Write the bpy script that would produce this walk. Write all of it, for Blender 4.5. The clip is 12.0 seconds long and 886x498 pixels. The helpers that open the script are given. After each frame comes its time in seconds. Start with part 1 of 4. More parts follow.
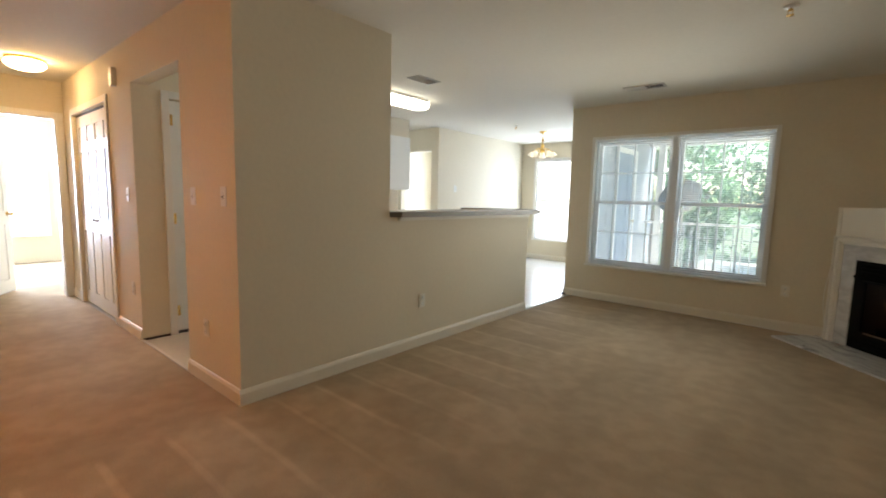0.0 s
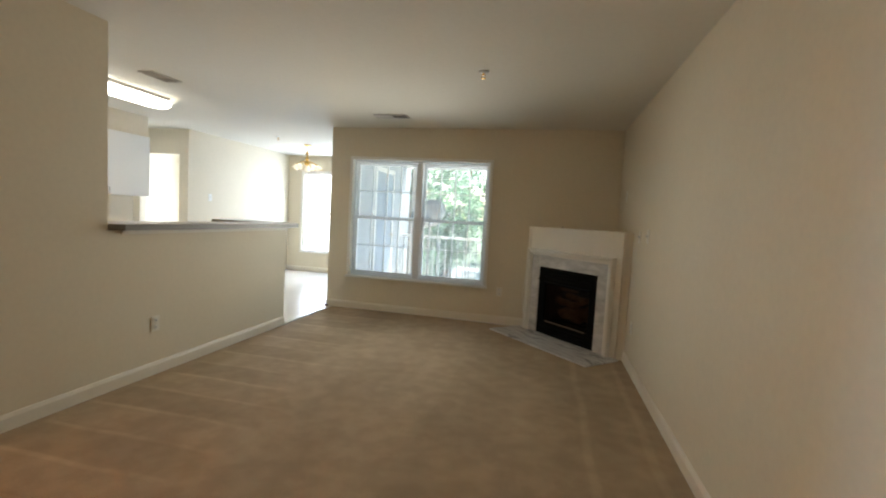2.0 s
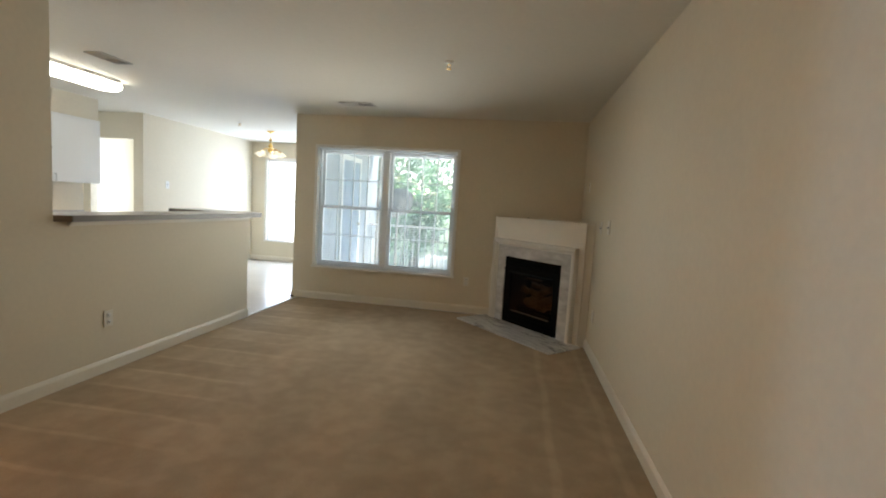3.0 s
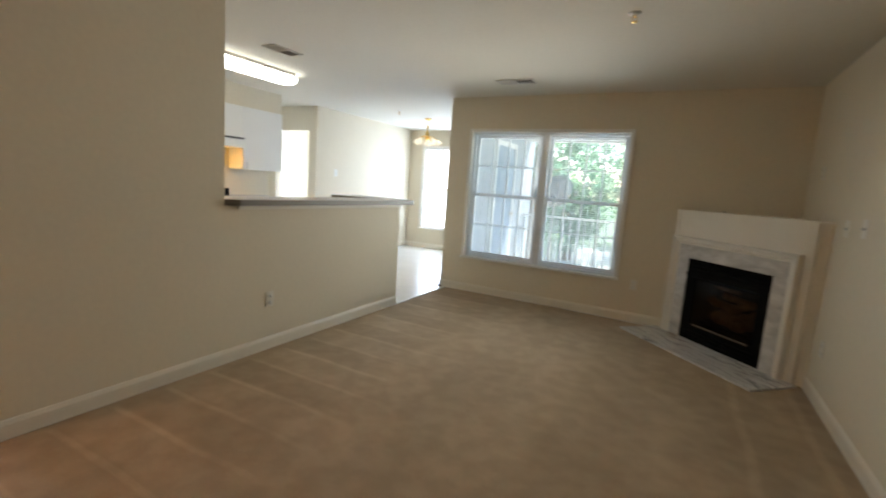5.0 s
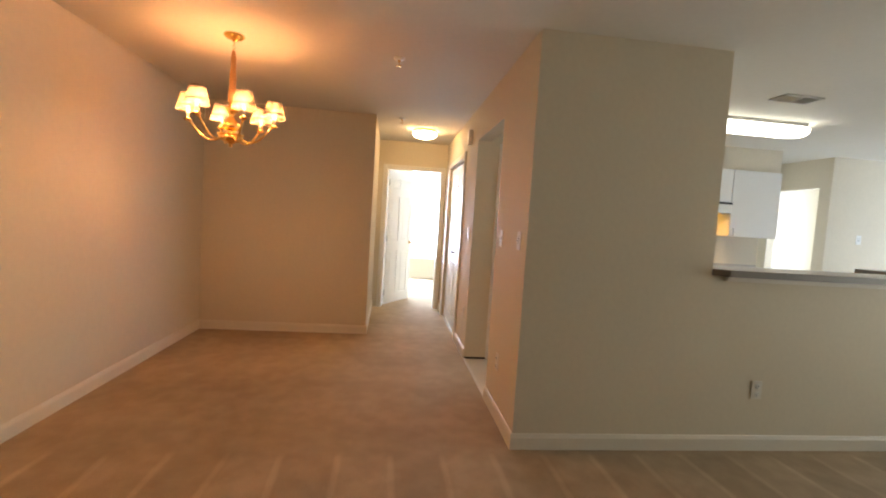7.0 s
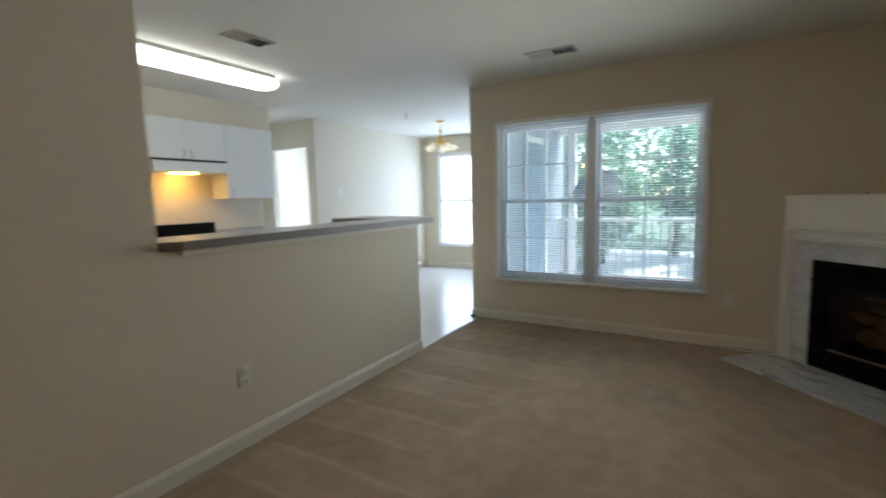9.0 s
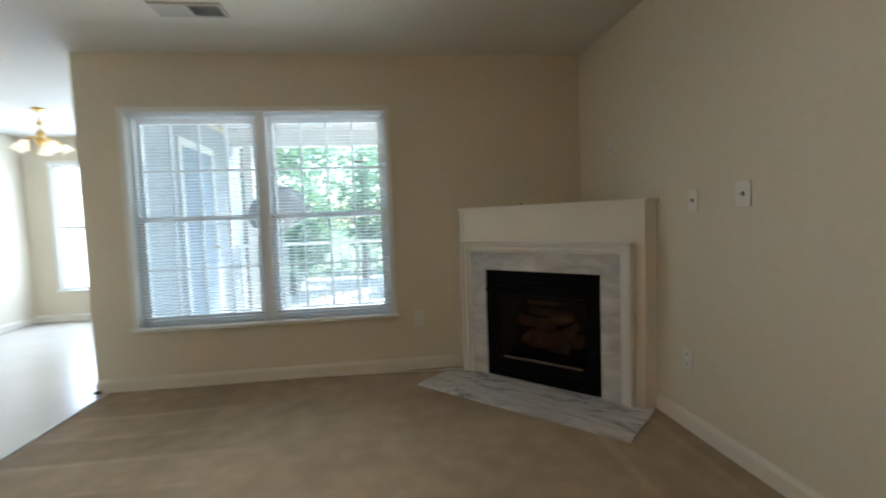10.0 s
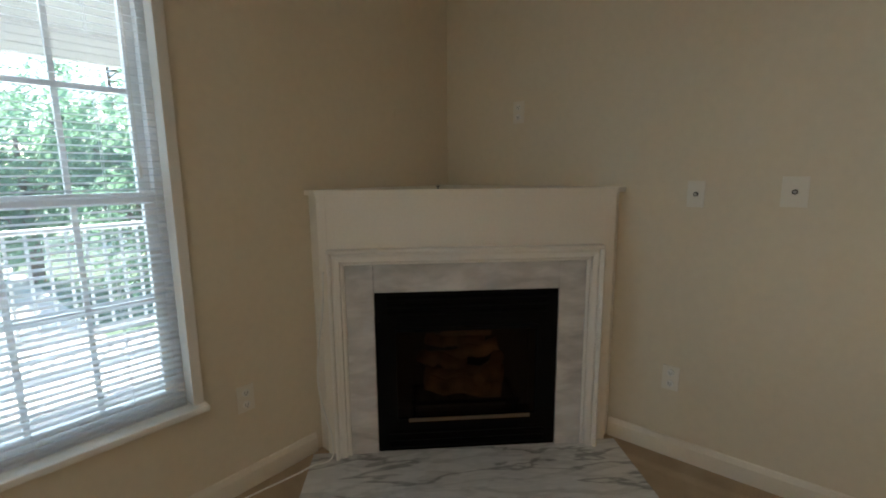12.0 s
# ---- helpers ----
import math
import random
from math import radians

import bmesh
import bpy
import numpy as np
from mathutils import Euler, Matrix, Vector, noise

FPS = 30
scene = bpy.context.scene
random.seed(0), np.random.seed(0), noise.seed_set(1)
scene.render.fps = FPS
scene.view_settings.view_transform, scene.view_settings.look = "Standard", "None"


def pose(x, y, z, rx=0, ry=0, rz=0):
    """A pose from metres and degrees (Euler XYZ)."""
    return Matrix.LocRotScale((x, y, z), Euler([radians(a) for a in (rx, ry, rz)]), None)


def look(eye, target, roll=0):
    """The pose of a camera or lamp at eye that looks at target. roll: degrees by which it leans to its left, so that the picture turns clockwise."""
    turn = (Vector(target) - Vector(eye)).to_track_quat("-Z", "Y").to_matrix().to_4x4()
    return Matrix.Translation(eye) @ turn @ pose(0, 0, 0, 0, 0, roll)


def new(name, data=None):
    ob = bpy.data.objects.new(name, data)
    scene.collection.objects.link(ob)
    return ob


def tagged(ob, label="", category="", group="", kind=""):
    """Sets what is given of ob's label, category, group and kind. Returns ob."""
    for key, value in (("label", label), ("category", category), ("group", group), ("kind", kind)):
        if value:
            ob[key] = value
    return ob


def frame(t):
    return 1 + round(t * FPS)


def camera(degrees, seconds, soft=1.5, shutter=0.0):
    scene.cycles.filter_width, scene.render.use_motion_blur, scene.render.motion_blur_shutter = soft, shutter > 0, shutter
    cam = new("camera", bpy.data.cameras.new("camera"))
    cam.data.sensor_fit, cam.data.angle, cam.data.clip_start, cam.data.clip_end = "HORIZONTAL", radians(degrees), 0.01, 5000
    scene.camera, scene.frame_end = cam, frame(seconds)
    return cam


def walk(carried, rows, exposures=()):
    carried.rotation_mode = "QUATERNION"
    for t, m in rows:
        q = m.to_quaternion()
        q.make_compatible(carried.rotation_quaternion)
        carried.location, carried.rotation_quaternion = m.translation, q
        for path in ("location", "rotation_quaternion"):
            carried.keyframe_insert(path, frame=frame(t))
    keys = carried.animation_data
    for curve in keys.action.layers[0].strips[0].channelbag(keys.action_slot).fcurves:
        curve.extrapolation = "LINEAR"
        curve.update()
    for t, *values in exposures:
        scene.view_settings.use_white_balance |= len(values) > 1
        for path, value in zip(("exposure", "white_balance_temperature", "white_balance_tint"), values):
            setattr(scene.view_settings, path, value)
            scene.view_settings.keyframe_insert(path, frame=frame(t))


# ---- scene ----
cam = camera(88.9, 12.0, soft=1.9, shutter=0.25)
EXPOSURES = [(0.0, 2.72, 7300, 5), (1.0, 2.91, 7300, 5), (2.0, 2.87, 7200, 5), (2.7, 2.8, 7100, 5), (4.5, 2.78, 6900, 5), (5.5, 2.84, 7000, 5), (6.5, 2.73, 7300, 5), (8.5, 2.45, 6000, 3), (9.0, 2.35, 6100, 3), (9.5, 2.76, 6250, 3), (10.0, 2.83, 6350, 3), (10.5, 2.65, 6450, 3), (11.0, 2.87, 6550, 3), (12.0, 2.76, 6600, 5)]
PATH = [
    (0, (2.559, -1.196, 1.261), (1.274, 0.319, 1.034), 1.4),
    (0.5, (2.687, -1.316, 1.327), (1.509, 0.283, 1.087), 1.8),
    (1, (2.821, -1.349, 1.324), (1.805, 0.363, 1.133), 2.7),
    (1.5, (2.842, -1.245, 1.298), (2.101, 0.607, 1.15), 3.0),
    (2, (2.83, -1.239, 1.309), (2.389, 0.707, 1.169), 3.2),
    (2.5, (2.796, -1.334, 1.355), (2.513, 0.638, 1.184), 3.5),
    (2.7, (2.818, -1.298, 1.34), (2.527, 0.673, 1.165), 3.5),
    (4.5, (2.919, -0.981, 1.340), (2.327, 0.906, 1.042), 3.2),
    (5, (2.692, -0.789, 1.327), (1.770, 0.964, 1.051), 4.0),
    (5.5, (2.53, -0.665, 1.325), (1.125, 0.734, 1.078), 4.1),
    (6, (2.571, -0.618, 1.358), (0.775, 0.234, 1.138), 4.4),
    (6.5, (2.54, -0.652, 1.365), (0.566, -0.38, 1.197), 3.7),
    (6.7, (2.537, -0.822, 1.325), (0.55, -0.622, 1.202), 4.0),
    (8.3, (2.514, -0.316, 1.348), (0.829, 0.749, 1.189), -0.5),
    (8.5, (2.468, -0.246, 1.318), (0.912, 0.999, 1.151), -0.9),
    (9, (2.105, 0.09, 1.309), (1.104, 1.807, 1.083), -1.5),
    (9.5, (2.13, 0.488, 1.206), (1.689, 2.431, 1.026), -1.9),
    (10, (2.074, 0.942, 1.18), (2.316, 2.923, 1.049), -2.1),
    (10.5, (1.791, 1.44, 1.221), (2.685, 3.212, 0.977), -0.3),
    (11, (1.825, 1.922, 1.199), (2.935, 3.559, 0.901), -0.6),
    (11.5, (1.527, 2.357, 1.246), (2.9, 3.781, 0.955), -0.4),
    (12, (1.471, 2.701, 1.325), (2.987, 3.962, 0.996), -0.5),
]
walk(cam, [(t, look(eye, target, roll)) for t, eye, target, roll in PATH], EXPOSURES)

# ---- world, sun, lamps ----
world = bpy.data.worlds.new("sky")
scene.world = world
world.use_nodes = True
wn, wl = world.node_tree.nodes, world.node_tree.links
sky = wn.new("ShaderNodeTexSky")
sky.sky_type, sky.sun_disc = "NISHITA", False
SUN_ELEVATION, SUN_AZIMUTH = 58.0, 25.0
sky.sun_elevation, sky.sun_rotation = radians(SUN_ELEVATION), radians(SUN_AZIMUTH)
wn["Background"].inputs["Strength"].default_value = 0.14
wl.new(sky.outputs["Color"], wn["Background"].inputs["Color"])


def lamp(name, kind, m, power, colour, size=0.0, size_y=0.0):
    data = bpy.data.lights.new(name, kind)
    data.energy, data.color = power, colour
    if kind == "AREA":
        data.shape, data.size, data.size_y = "RECTANGLE", size, size_y
    elif kind == "POINT":
        data.shadow_soft_size = size
    ob = new(name, data)
    ob.matrix_world = m
    return ob


sun_way = Vector((math.sin(radians(SUN_AZIMUTH)) * math.cos(radians(SUN_ELEVATION)), math.cos(radians(SUN_AZIMUTH)) * math.cos(radians(SUN_ELEVATION)), math.sin(radians(SUN_ELEVATION))))
sun = lamp("sun", "SUN", look(sun_way * 30, (0, 0, 0)), 3.6, (1.0, 0.95, 0.88))
sun.data.angle = radians(0.5)

WARM, DAY = (1.0, 0.43, 0.19), (0.52, 0.66, 1.0)
living = lamp("living_daylight", "AREA", look((1.165, 4.448, 1.24), (1.165, 0, 1.62)), 2.9, (0.95, 0.95, 0.97), 1.78, 1.48)
living.data.spread = radians(105)
lamp("blind_daylight", "AREA", look((1.165, 4.62, 1.24), (1.165, 0, 1.24)), 2.1, (0.62, 0.82, 1.0), 1.78, 1.48)
lamp("nook_daylight", "AREA", look((-1.35, 7.62, 1.25), (-1.35, 0, 1.0)), 12.0, (0.43, 0.60, 1.0), 1.75, 1.6)
lamp("bedroom_daylight", "AREA", look((-7.78, -0.55, 1.27), (0, -0.55, 1.2)), 88, DAY, 1.75, 1.6)
lamp("laundry_daylight", "AREA", look((-3.1, 6.35, 1.3), (-3.1, 0, 1.2)), 14, DAY, 0.8, 1.6)

# ---- materials ----


def material(name, build):
    m = bpy.data.materials.new(name)
    m.use_nodes = True
    nodes, links = m.node_tree.nodes, m.node_tree.links
    build(nodes, links, nodes["Principled BSDF"])
    return m


def surface(name, colour, rough=0.6, metal=0.0, vary=0.06, scale=3.0, bump=0.0, bump_scale=200.0, fine=None, spec=0.5):
    """Two scales of colour variation and a fine relief."""
    def build(nodes, links, bsdf):
        co = nodes.new("ShaderNodeTexCoord")
        big = nodes.new("ShaderNodeTexNoise")
        big.inputs["Scale"].default_value, big.inputs["Detail"].default_value = scale, 4.0
        small = nodes.new("ShaderNodeTexNoise")
        small.inputs["Scale"].default_value = fine or scale * 25
        links.new(co.outputs["Object"], big.inputs["Vector"])
        links.new(co.outputs["Object"], small.inputs["Vector"])
        add = nodes.new("ShaderNodeMath")
        add.operation = "ADD"
        links.new(big.outputs["Fac"], add.inputs[0])
        links.new(small.outputs["Fac"], add.inputs[1])
        ramp = nodes.new("ShaderNodeMapRange")
        ramp.inputs["From Min"].default_value, ramp.inputs["From Max"].default_value = 0.6, 1.4
        ramp.inputs["To Min"].default_value, ramp.inputs["To Max"].default_value = 1 - vary, 1 + vary
        links.new(add.outputs[0], ramp.inputs["Value"])
        mul = nodes.new("ShaderNodeVectorMath")
        mul.operation = "SCALE"
        mul.inputs[0].default_value = colour
        links.new(ramp.outputs[0], mul.inputs["Scale"])
        links.new(mul.outputs[0], bsdf.inputs["Base Color"])
        bsdf.inputs["Roughness"].default_value, bsdf.inputs["Metallic"].default_value = rough, metal
        bsdf.inputs["Specular IOR Level"].default_value = spec
        if bump:
            relief = nodes.new("ShaderNodeTexNoise")
            relief.inputs["Scale"].default_value = bump_scale
            links.new(co.outputs["Object"], relief.inputs["Vector"])
            bn = nodes.new("ShaderNodeBump")
            bn.inputs["Strength"].default_value, bn.inputs["Distance"].default_value = bump, 0.004
            links.new(relief.outputs["Fac"], bn.inputs["Height"])
            links.new(bn.outputs["Normal"], bsdf.inputs["Normal"])
    return material(name, build)


def glow(name, colour, strength):
    def build(nodes, links, bsdf):
        bsdf.inputs["Base Color"].default_value = (0.8, 0.8, 0.78, 1)
        bsdf.inputs["Emission Color"].default_value = (*colour, 1)
        bsdf.inputs["Emission Strength"].default_value = strength
    return material(name, build)


def carpet_build(nodes, links, bsdf):
    co = nodes.new("ShaderNodeTexCoord")
    axes = nodes.new("ShaderNodeSeparateXYZ")
    links.new(co.outputs["Object"], axes.inputs[0])

    def grain(scale, detail):
        n = nodes.new("ShaderNodeTexNoise")
        n.inputs["Scale"].default_value, n.inputs["Detail"].default_value = scale, detail
        links.new(co.outputs["Object"], n.inputs["Vector"])
        return n.outputs["Fac"]

    def span(source, a, b, low, high):
        r = nodes.new("ShaderNodeMapRange")
        r.interpolation_type = "SMOOTHSTEP"
        r.inputs["From Min"].default_value, r.inputs["From Max"].default_value = a, b
        r.inputs["To Min"].default_value, r.inputs["To Max"].default_value = low, high
        links.new(source, r.inputs["Value"])
        return r.outputs[0]

    def calc(kind, a, b):
        m = nodes.new("ShaderNodeMath")
        m.operation = kind
        for k, v in enumerate((a, b)):
            if isinstance(v, float):
                m.inputs[k].default_value = v
            else:
                links.new(v, m.inputs[k])
        return m.outputs[0]

    def bands(direction, period, phase, profile):
        w = nodes.new("ShaderNodeTexWave")
        w.wave_type, w.bands_direction, w.wave_profile = "BANDS", direction, profile
        w.inputs["Scale"].default_value = math.pi / 10 / period
        w.inputs["Phase Offset"].default_value = phase
        w.inputs["Distortion"].default_value, w.inputs["Detail"].default_value, w.inputs["Detail Scale"].default_value = 0.7, 1.0, 1.4
        links.new(co.outputs["Object"], w.inputs["Vector"])
        return w.outputs["Fac"]

    pile, blot, tread, patch = grain(210.0, 2.0), grain(1.7, 4.0), grain(7.5, 3.0), grain(2.6, 2.0)
    # pale ridges left by the vacuum cleaner: pushed out square from the tall wall, and drawn along the side wall
    wander = calc("ADD", axes.outputs["X"], calc("MULTIPLY", patch, 1.3))
    near_bar = calc("MULTIPLY", span(axes.outputs["X"], 0.03, 0.12, 0.0, 1.0), span(wander, 1.2, 2.1, 1.0, 0.0))
    near_side = span(axes.outputs["X"], 2.9, 3.15, 0.0, 1.0)
    ridge = calc("MULTIPLY", span(bands("Y", 0.293, -0.43, "SIN"), 0.93, 1.0, 0.0, 0.16), near_bar)
    drawn = calc("MULTIPLY", span(bands("X", 0.36, -1.6, "SIN"), 0.90, 1.0, 0.0, 0.13), near_side)
    lean = calc("MULTIPLY", span(bands("Y", 0.586, -0.43, "SIN"), 0.35, 0.65, -0.05, 0.05), near_bar)
    far_lean = span(bands("X", 0.8, 0.4, "SIN"), 0.3, 0.7, 0.975, 1.025)
    total = calc("ADD", calc("ADD", ridge, drawn), calc("ADD", lean, 1.0))
    for piece in (far_lean, span(pile, 0.25, 0.75, 0.86, 1.12), span(blot, 0.32, 0.68, 0.94, 1.05), span(tread, 0.32, 0.68, 0.93, 1.06)):
        total = calc("MULTIPLY", total, piece)
    mul = nodes.new("ShaderNodeVectorMath")
    mul.operation = "SCALE"
    mul.inputs[0].default_value = (0.43, 0.33, 0.225)
    links.new(total, mul.inputs["Scale"])
    links.new(mul.outputs[0], bsdf.inputs["Base Color"])
    bsdf.inputs["Roughness"].default_value = 0.95
    bsdf.inputs["Specular IOR Level"].default_value = 0.1
    bn = nodes.new("ShaderNodeBump")
    bn.inputs["Strength"].default_value, bn.inputs["Distance"].default_value = 0.5, 0.006
    links.new(pile, bn.inputs["Height"])
    links.new(bn.outputs["Normal"], bsdf.inputs["Normal"])


def marble_build(nodes, links, bsdf, veins=((1.2, 0.022, 0.52), (2.6, 0.06, 0.82), (7.0, 0.12, 0.90))):
    co = nodes.new("ShaderNodeTexCoord")
    turn = nodes.new("ShaderNodeMapping")
    turn.inputs["Rotation"].default_value = (radians(25), radians(15), radians(32))
    turn.inputs["Scale"].default_value = (0.9, 3.4, 2.4)
    links.new(co.outputs["Object"], turn.inputs["Vector"])
    tone = None
    for scale, width, dark in veins:
        n = nodes.new("ShaderNodeTexNoise")
        n.inputs["Scale"].default_value, n.inputs["Detail"].default_value, n.inputs["Roughness"].default_value = scale, 5.0, 0.55
        n.inputs["Distortion"].default_value = 0.4
        links.new(turn.outputs["Vector"], n.inputs["Vector"])
        off = nodes.new("ShaderNodeMath")
        off.operation = "SUBTRACT"
        off.inputs[1].default_value = 0.5
        links.new(n.outputs["Fac"], off.inputs[0])
        size = nodes.new("ShaderNodeMath")
        size.operation = "ABSOLUTE"
        links.new(off.outputs[0], size.inputs[0])
        r = nodes.new("ShaderNodeMapRange")
        r.interpolation_type = "SMOOTHSTEP"
        r.inputs["From Max"].default_value, r.inputs["To Min"].default_value = width, dark
        links.new(size.outputs[0], r.inputs["Value"])
        if tone is None:
            tone = r.outputs[0]
        else:
            m = nodes.new("ShaderNodeMath")
            m.operation = "MULTIPLY"
            links.new(tone, m.inputs[0])
            links.new(r.outputs[0], m.inputs[1])
            tone = m.outputs[0]
    mul = nodes.new("ShaderNodeVectorMath")
    mul.operation = "SCALE"
    mul.inputs[0].default_value = (0.70, 0.69, 0.675)
    links.new(tone, mul.inputs["Scale"])
    links.new(mul.outputs[0], bsdf.inputs["Base Color"])
    bsdf.inputs["Roughness"].default_value = 0.2


def glass_build(nodes, links, bsdf):
    # thin pane: clear, a faint reflection and a bluish scatter that imitates glare
    clear = nodes.new("ShaderNodeBsdfTransparent")
    shine = nodes.new("ShaderNodeBsdfGlossy")
    shine.inputs["Roughness"].default_value = 0.02
    veil = nodes.new("ShaderNodeBsdfTranslucent")
    veil.inputs["Color"].default_value = (0.70, 0.84, 1.0, 1)
    mix = nodes.new("ShaderNodeMixShader")
    mix.inputs["Fac"].default_value = 0.04
    links.new(clear.outputs[0], mix.inputs[1])
    links.new(shine.outputs[0], mix.inputs[2])
    haze = nodes.new("ShaderNodeMixShader")
    haze.inputs["Fac"].default_value = 0.03
    links.new(mix.outputs[0], haze.inputs[1])
    links.new(veil.outputs[0], haze.inputs[2])
    links.new(haze.outputs[0], nodes["Material Output"].inputs["Surface"])


def leaf_build(nodes, links, bsdf):
    geo = nodes.new("ShaderNodeNewGeometry")
    ramp = nodes.new("ShaderNodeValToRGB")
    ramp.color_ramp.elements[0].color = (0.075, 0.15, 0.085, 1)
    ramp.color_ramp.elements[1].color = (0.20, 0.31, 0.18, 1)
    links.new(geo.outputs["Random Per Island"], ramp.inputs["Fac"])
    links.new(ramp.outputs["Color"], bsdf.inputs["Base Color"])
    bsdf.inputs["Roughness"].default_value = 0.5
    trans = nodes.new("ShaderNodeBsdfTranslucent")
    trans.inputs["Color"].default_value = (0.20, 0.36, 0.22, 1)
    mix = nodes.new("ShaderNodeMixShader")
    mix.inputs["Fac"].default_value = 0.42
    links.new(bsdf.outputs[0], mix.inputs[1])
    links.new(trans.outputs[0], mix.inputs[2])
    links.new(mix.outputs[0], nodes["Material Output"].inputs["Surface"])


PAINT = surface("wall_paint", (0.71, 0.635, 0.495), 0.75, vary=0.035, scale=1.3, bump=0.12, bump_scale=420)
CEIL = surface("ceiling_paint", (0.72, 0.685, 0.60), 0.9, vary=0.03, scale=1.0, bump=0.25, bump_scale=300)
TRIM = surface("white_trim_paint", (0.80, 0.775, 0.72), 0.35, vary=0.03, scale=4)
BASEPAINT = surface("cream_baseboard_paint", (0.75, 0.695, 0.59), 0.4, vary=0.04, scale=4)
DOORPAINT = surface("white_door_paint", (0.80, 0.79, 0.76), 0.4, vary=0.03, scale=3)
CABINET = surface("white_laminate", (0.78, 0.77, 0.74), 0.35, vary=0.02, scale=3)
CARPET = material("beige_carpet", carpet_build)
VINYL = surface("sheet_vinyl", (0.64, 0.60, 0.53), 0.25, vary=0.07, scale=2.5, fine=40)
MARBLE = material("white_marble", marble_build)
PALEMARBLE = material("clouded_marble", lambda nodes, links, bsdf: marble_build(nodes, links, bsdf, ((0.9, 0.05, 0.82), (2.2, 0.14, 0.84), (6.0, 0.16, 0.90))))
GLASS = material("window_glass", glass_build)


def slat_build(nodes, links, bsdf):
    # thin white vinyl that lets some light through
    co = nodes.new("ShaderNodeTexCoord")
    n = nodes.new("ShaderNodeTexNoise")
    n.inputs["Scale"].default_value = 6.0
    links.new(co.outputs["Object"], n.inputs["Vector"])
    r = nodes.new("ShaderNodeMapRange")
    r.inputs["To Min"].default_value, r.inputs["To Max"].default_value = 0.80, 0.86
    links.new(n.outputs["Fac"], r.inputs["Value"])
    links.new(r.outputs[0], bsdf.inputs["Base Color"])
    bsdf.inputs["Roughness"].default_value = 0.4
    trans = nodes.new("ShaderNodeBsdfTranslucent")
    trans.inputs["Color"].default_value = (0.82, 0.84, 0.86, 1)
    mix = nodes.new("ShaderNodeMixShader")
    mix.inputs["Fac"].default_value = 0.68
    links.new(bsdf.outputs[0], mix.inputs[1])
    links.new(trans.outputs[0], mix.inputs[2])
    links.new(mix.outputs[0], nodes["Material Output"].inputs["Surface"])


BLIND = material("white_vinyl_slat", slat_build)
VINYLFRAME = surface("white_vinyl_frame", (0.85, 0.85, 0.85), 0.35, vary=0.02, scale=5)
BARTOP = surface("bar_top_laminate", (0.46, 0.42, 0.37), 0.35, vary=0.10, scale=9, fine=160)
BARTOPEDGE = surface("bar_top_edge", (0.20, 0.175, 0.15), 0.45, vary=0.1, scale=9, fine=160)
BLACK = surface("black_metal", (0.004, 0.004, 0.004), 0.7, vary=0.2, scale=12, spec=0.08)
MANTEL = surface("cream_mantel_paint", (0.80, 0.755, 0.665), 0.5, vary=0.035, scale=3)
WORN = surface("worn_bronze", (0.15, 0.105, 0.07), 0.55, 0.4, vary=0.2, scale=20)
SOOT = surface("firebox_lining", (0.03, 0.027, 0.024), 0.85, vary=0.3, scale=10)
LOG = surface("ceramic_log", (0.15, 0.095, 0.05), 0.9, vary=0.9, scale=14, bump=0.8, bump_scale=60)
SLEEVE = surface("gathered_cord_sleeve", (0.42, 0.24, 0.11), 0.8, vary=0.25, scale=60)
BRASS = surface("polished_brass", (0.80, 0.52, 0.18), 0.18, 1.0, vary=0.08, scale=10)
STEEL = surface("brushed_steel", (0.55, 0.54, 0.52), 0.35, 1.0, vary=0.06, scale=10)
ALMOND = surface("almond_plastic", (0.76, 0.72, 0.63), 0.4, vary=0.02, scale=8)
PLASTIC = surface("white_plastic", (0.78, 0.77, 0.73), 0.35, vary=0.02, scale=8)
DARKSLOT = surface("dark_slot", (0.03, 0.028, 0.025), 0.6, vary=0.1, scale=20)
VENTGREY = surface("vent_enamel", (0.55, 0.52, 0.47), 0.5, vary=0.05, scale=10)
VENTSHADE = surface("vent_shade_dark", (0.05, 0.047, 0.042), 0.7, vary=0.1, scale=10)
STRIP = surface("dark_threshold", (0.05, 0.035, 0.025), 0.5, vary=0.15, scale=15)
SIDING = surface("grey_blue_siding", (0.36, 0.40, 0.46), 0.6, vary=0.05, scale=3)
SHUTTER = surface("blue_grey_paint", (0.26, 0.33, 0.44), 0.6, vary=0.08, scale=4)
DECK = surface("pale_deck_boards", (0.55, 0.54, 0.52), 0.7, vary=0.08, scale=4)
DISHGREY = surface("grey_dish_enamel", (0.24, 0.25, 0.275), 0.5, vary=0.05, scale=5)
SOFFIT = surface("grey_soffit_paint", (0.52, 0.53, 0.53), 0.7, vary=0.05, scale=3)
# the white railing's shade under the soffit, put into a greyer colour
SHADEDRAIL = surface("shaded_rail_paint", (0.50, 0.53, 0.55), 0.6, vary=0.08, scale=6)
BARK = surface("tree_bark", (0.14, 0.10, 0.07), 0.9, vary=0.3, scale=8, bump=0.6, bump_scale=30)
LEAF = material("green_leaf", leaf_build)
GRASS = surface("lawn", (0.055, 0.095, 0.05), 0.9, vary=0.25, scale=0.4, fine=6)
PAVING = surface("pale_concrete", (0.45, 0.44, 0.42), 0.8, vary=0.08, scale=0.5)
TUBE = glow("lit_diffuser", (0.97, 0.97, 0.95), 1.2)
BULB = glow("lit_bulb_glass", (1.0, 0.62, 0.28), 3.0)
HALLGLASS = glow("lit_bowl_glass", (1.0, 0.66, 0.36), 5.5)
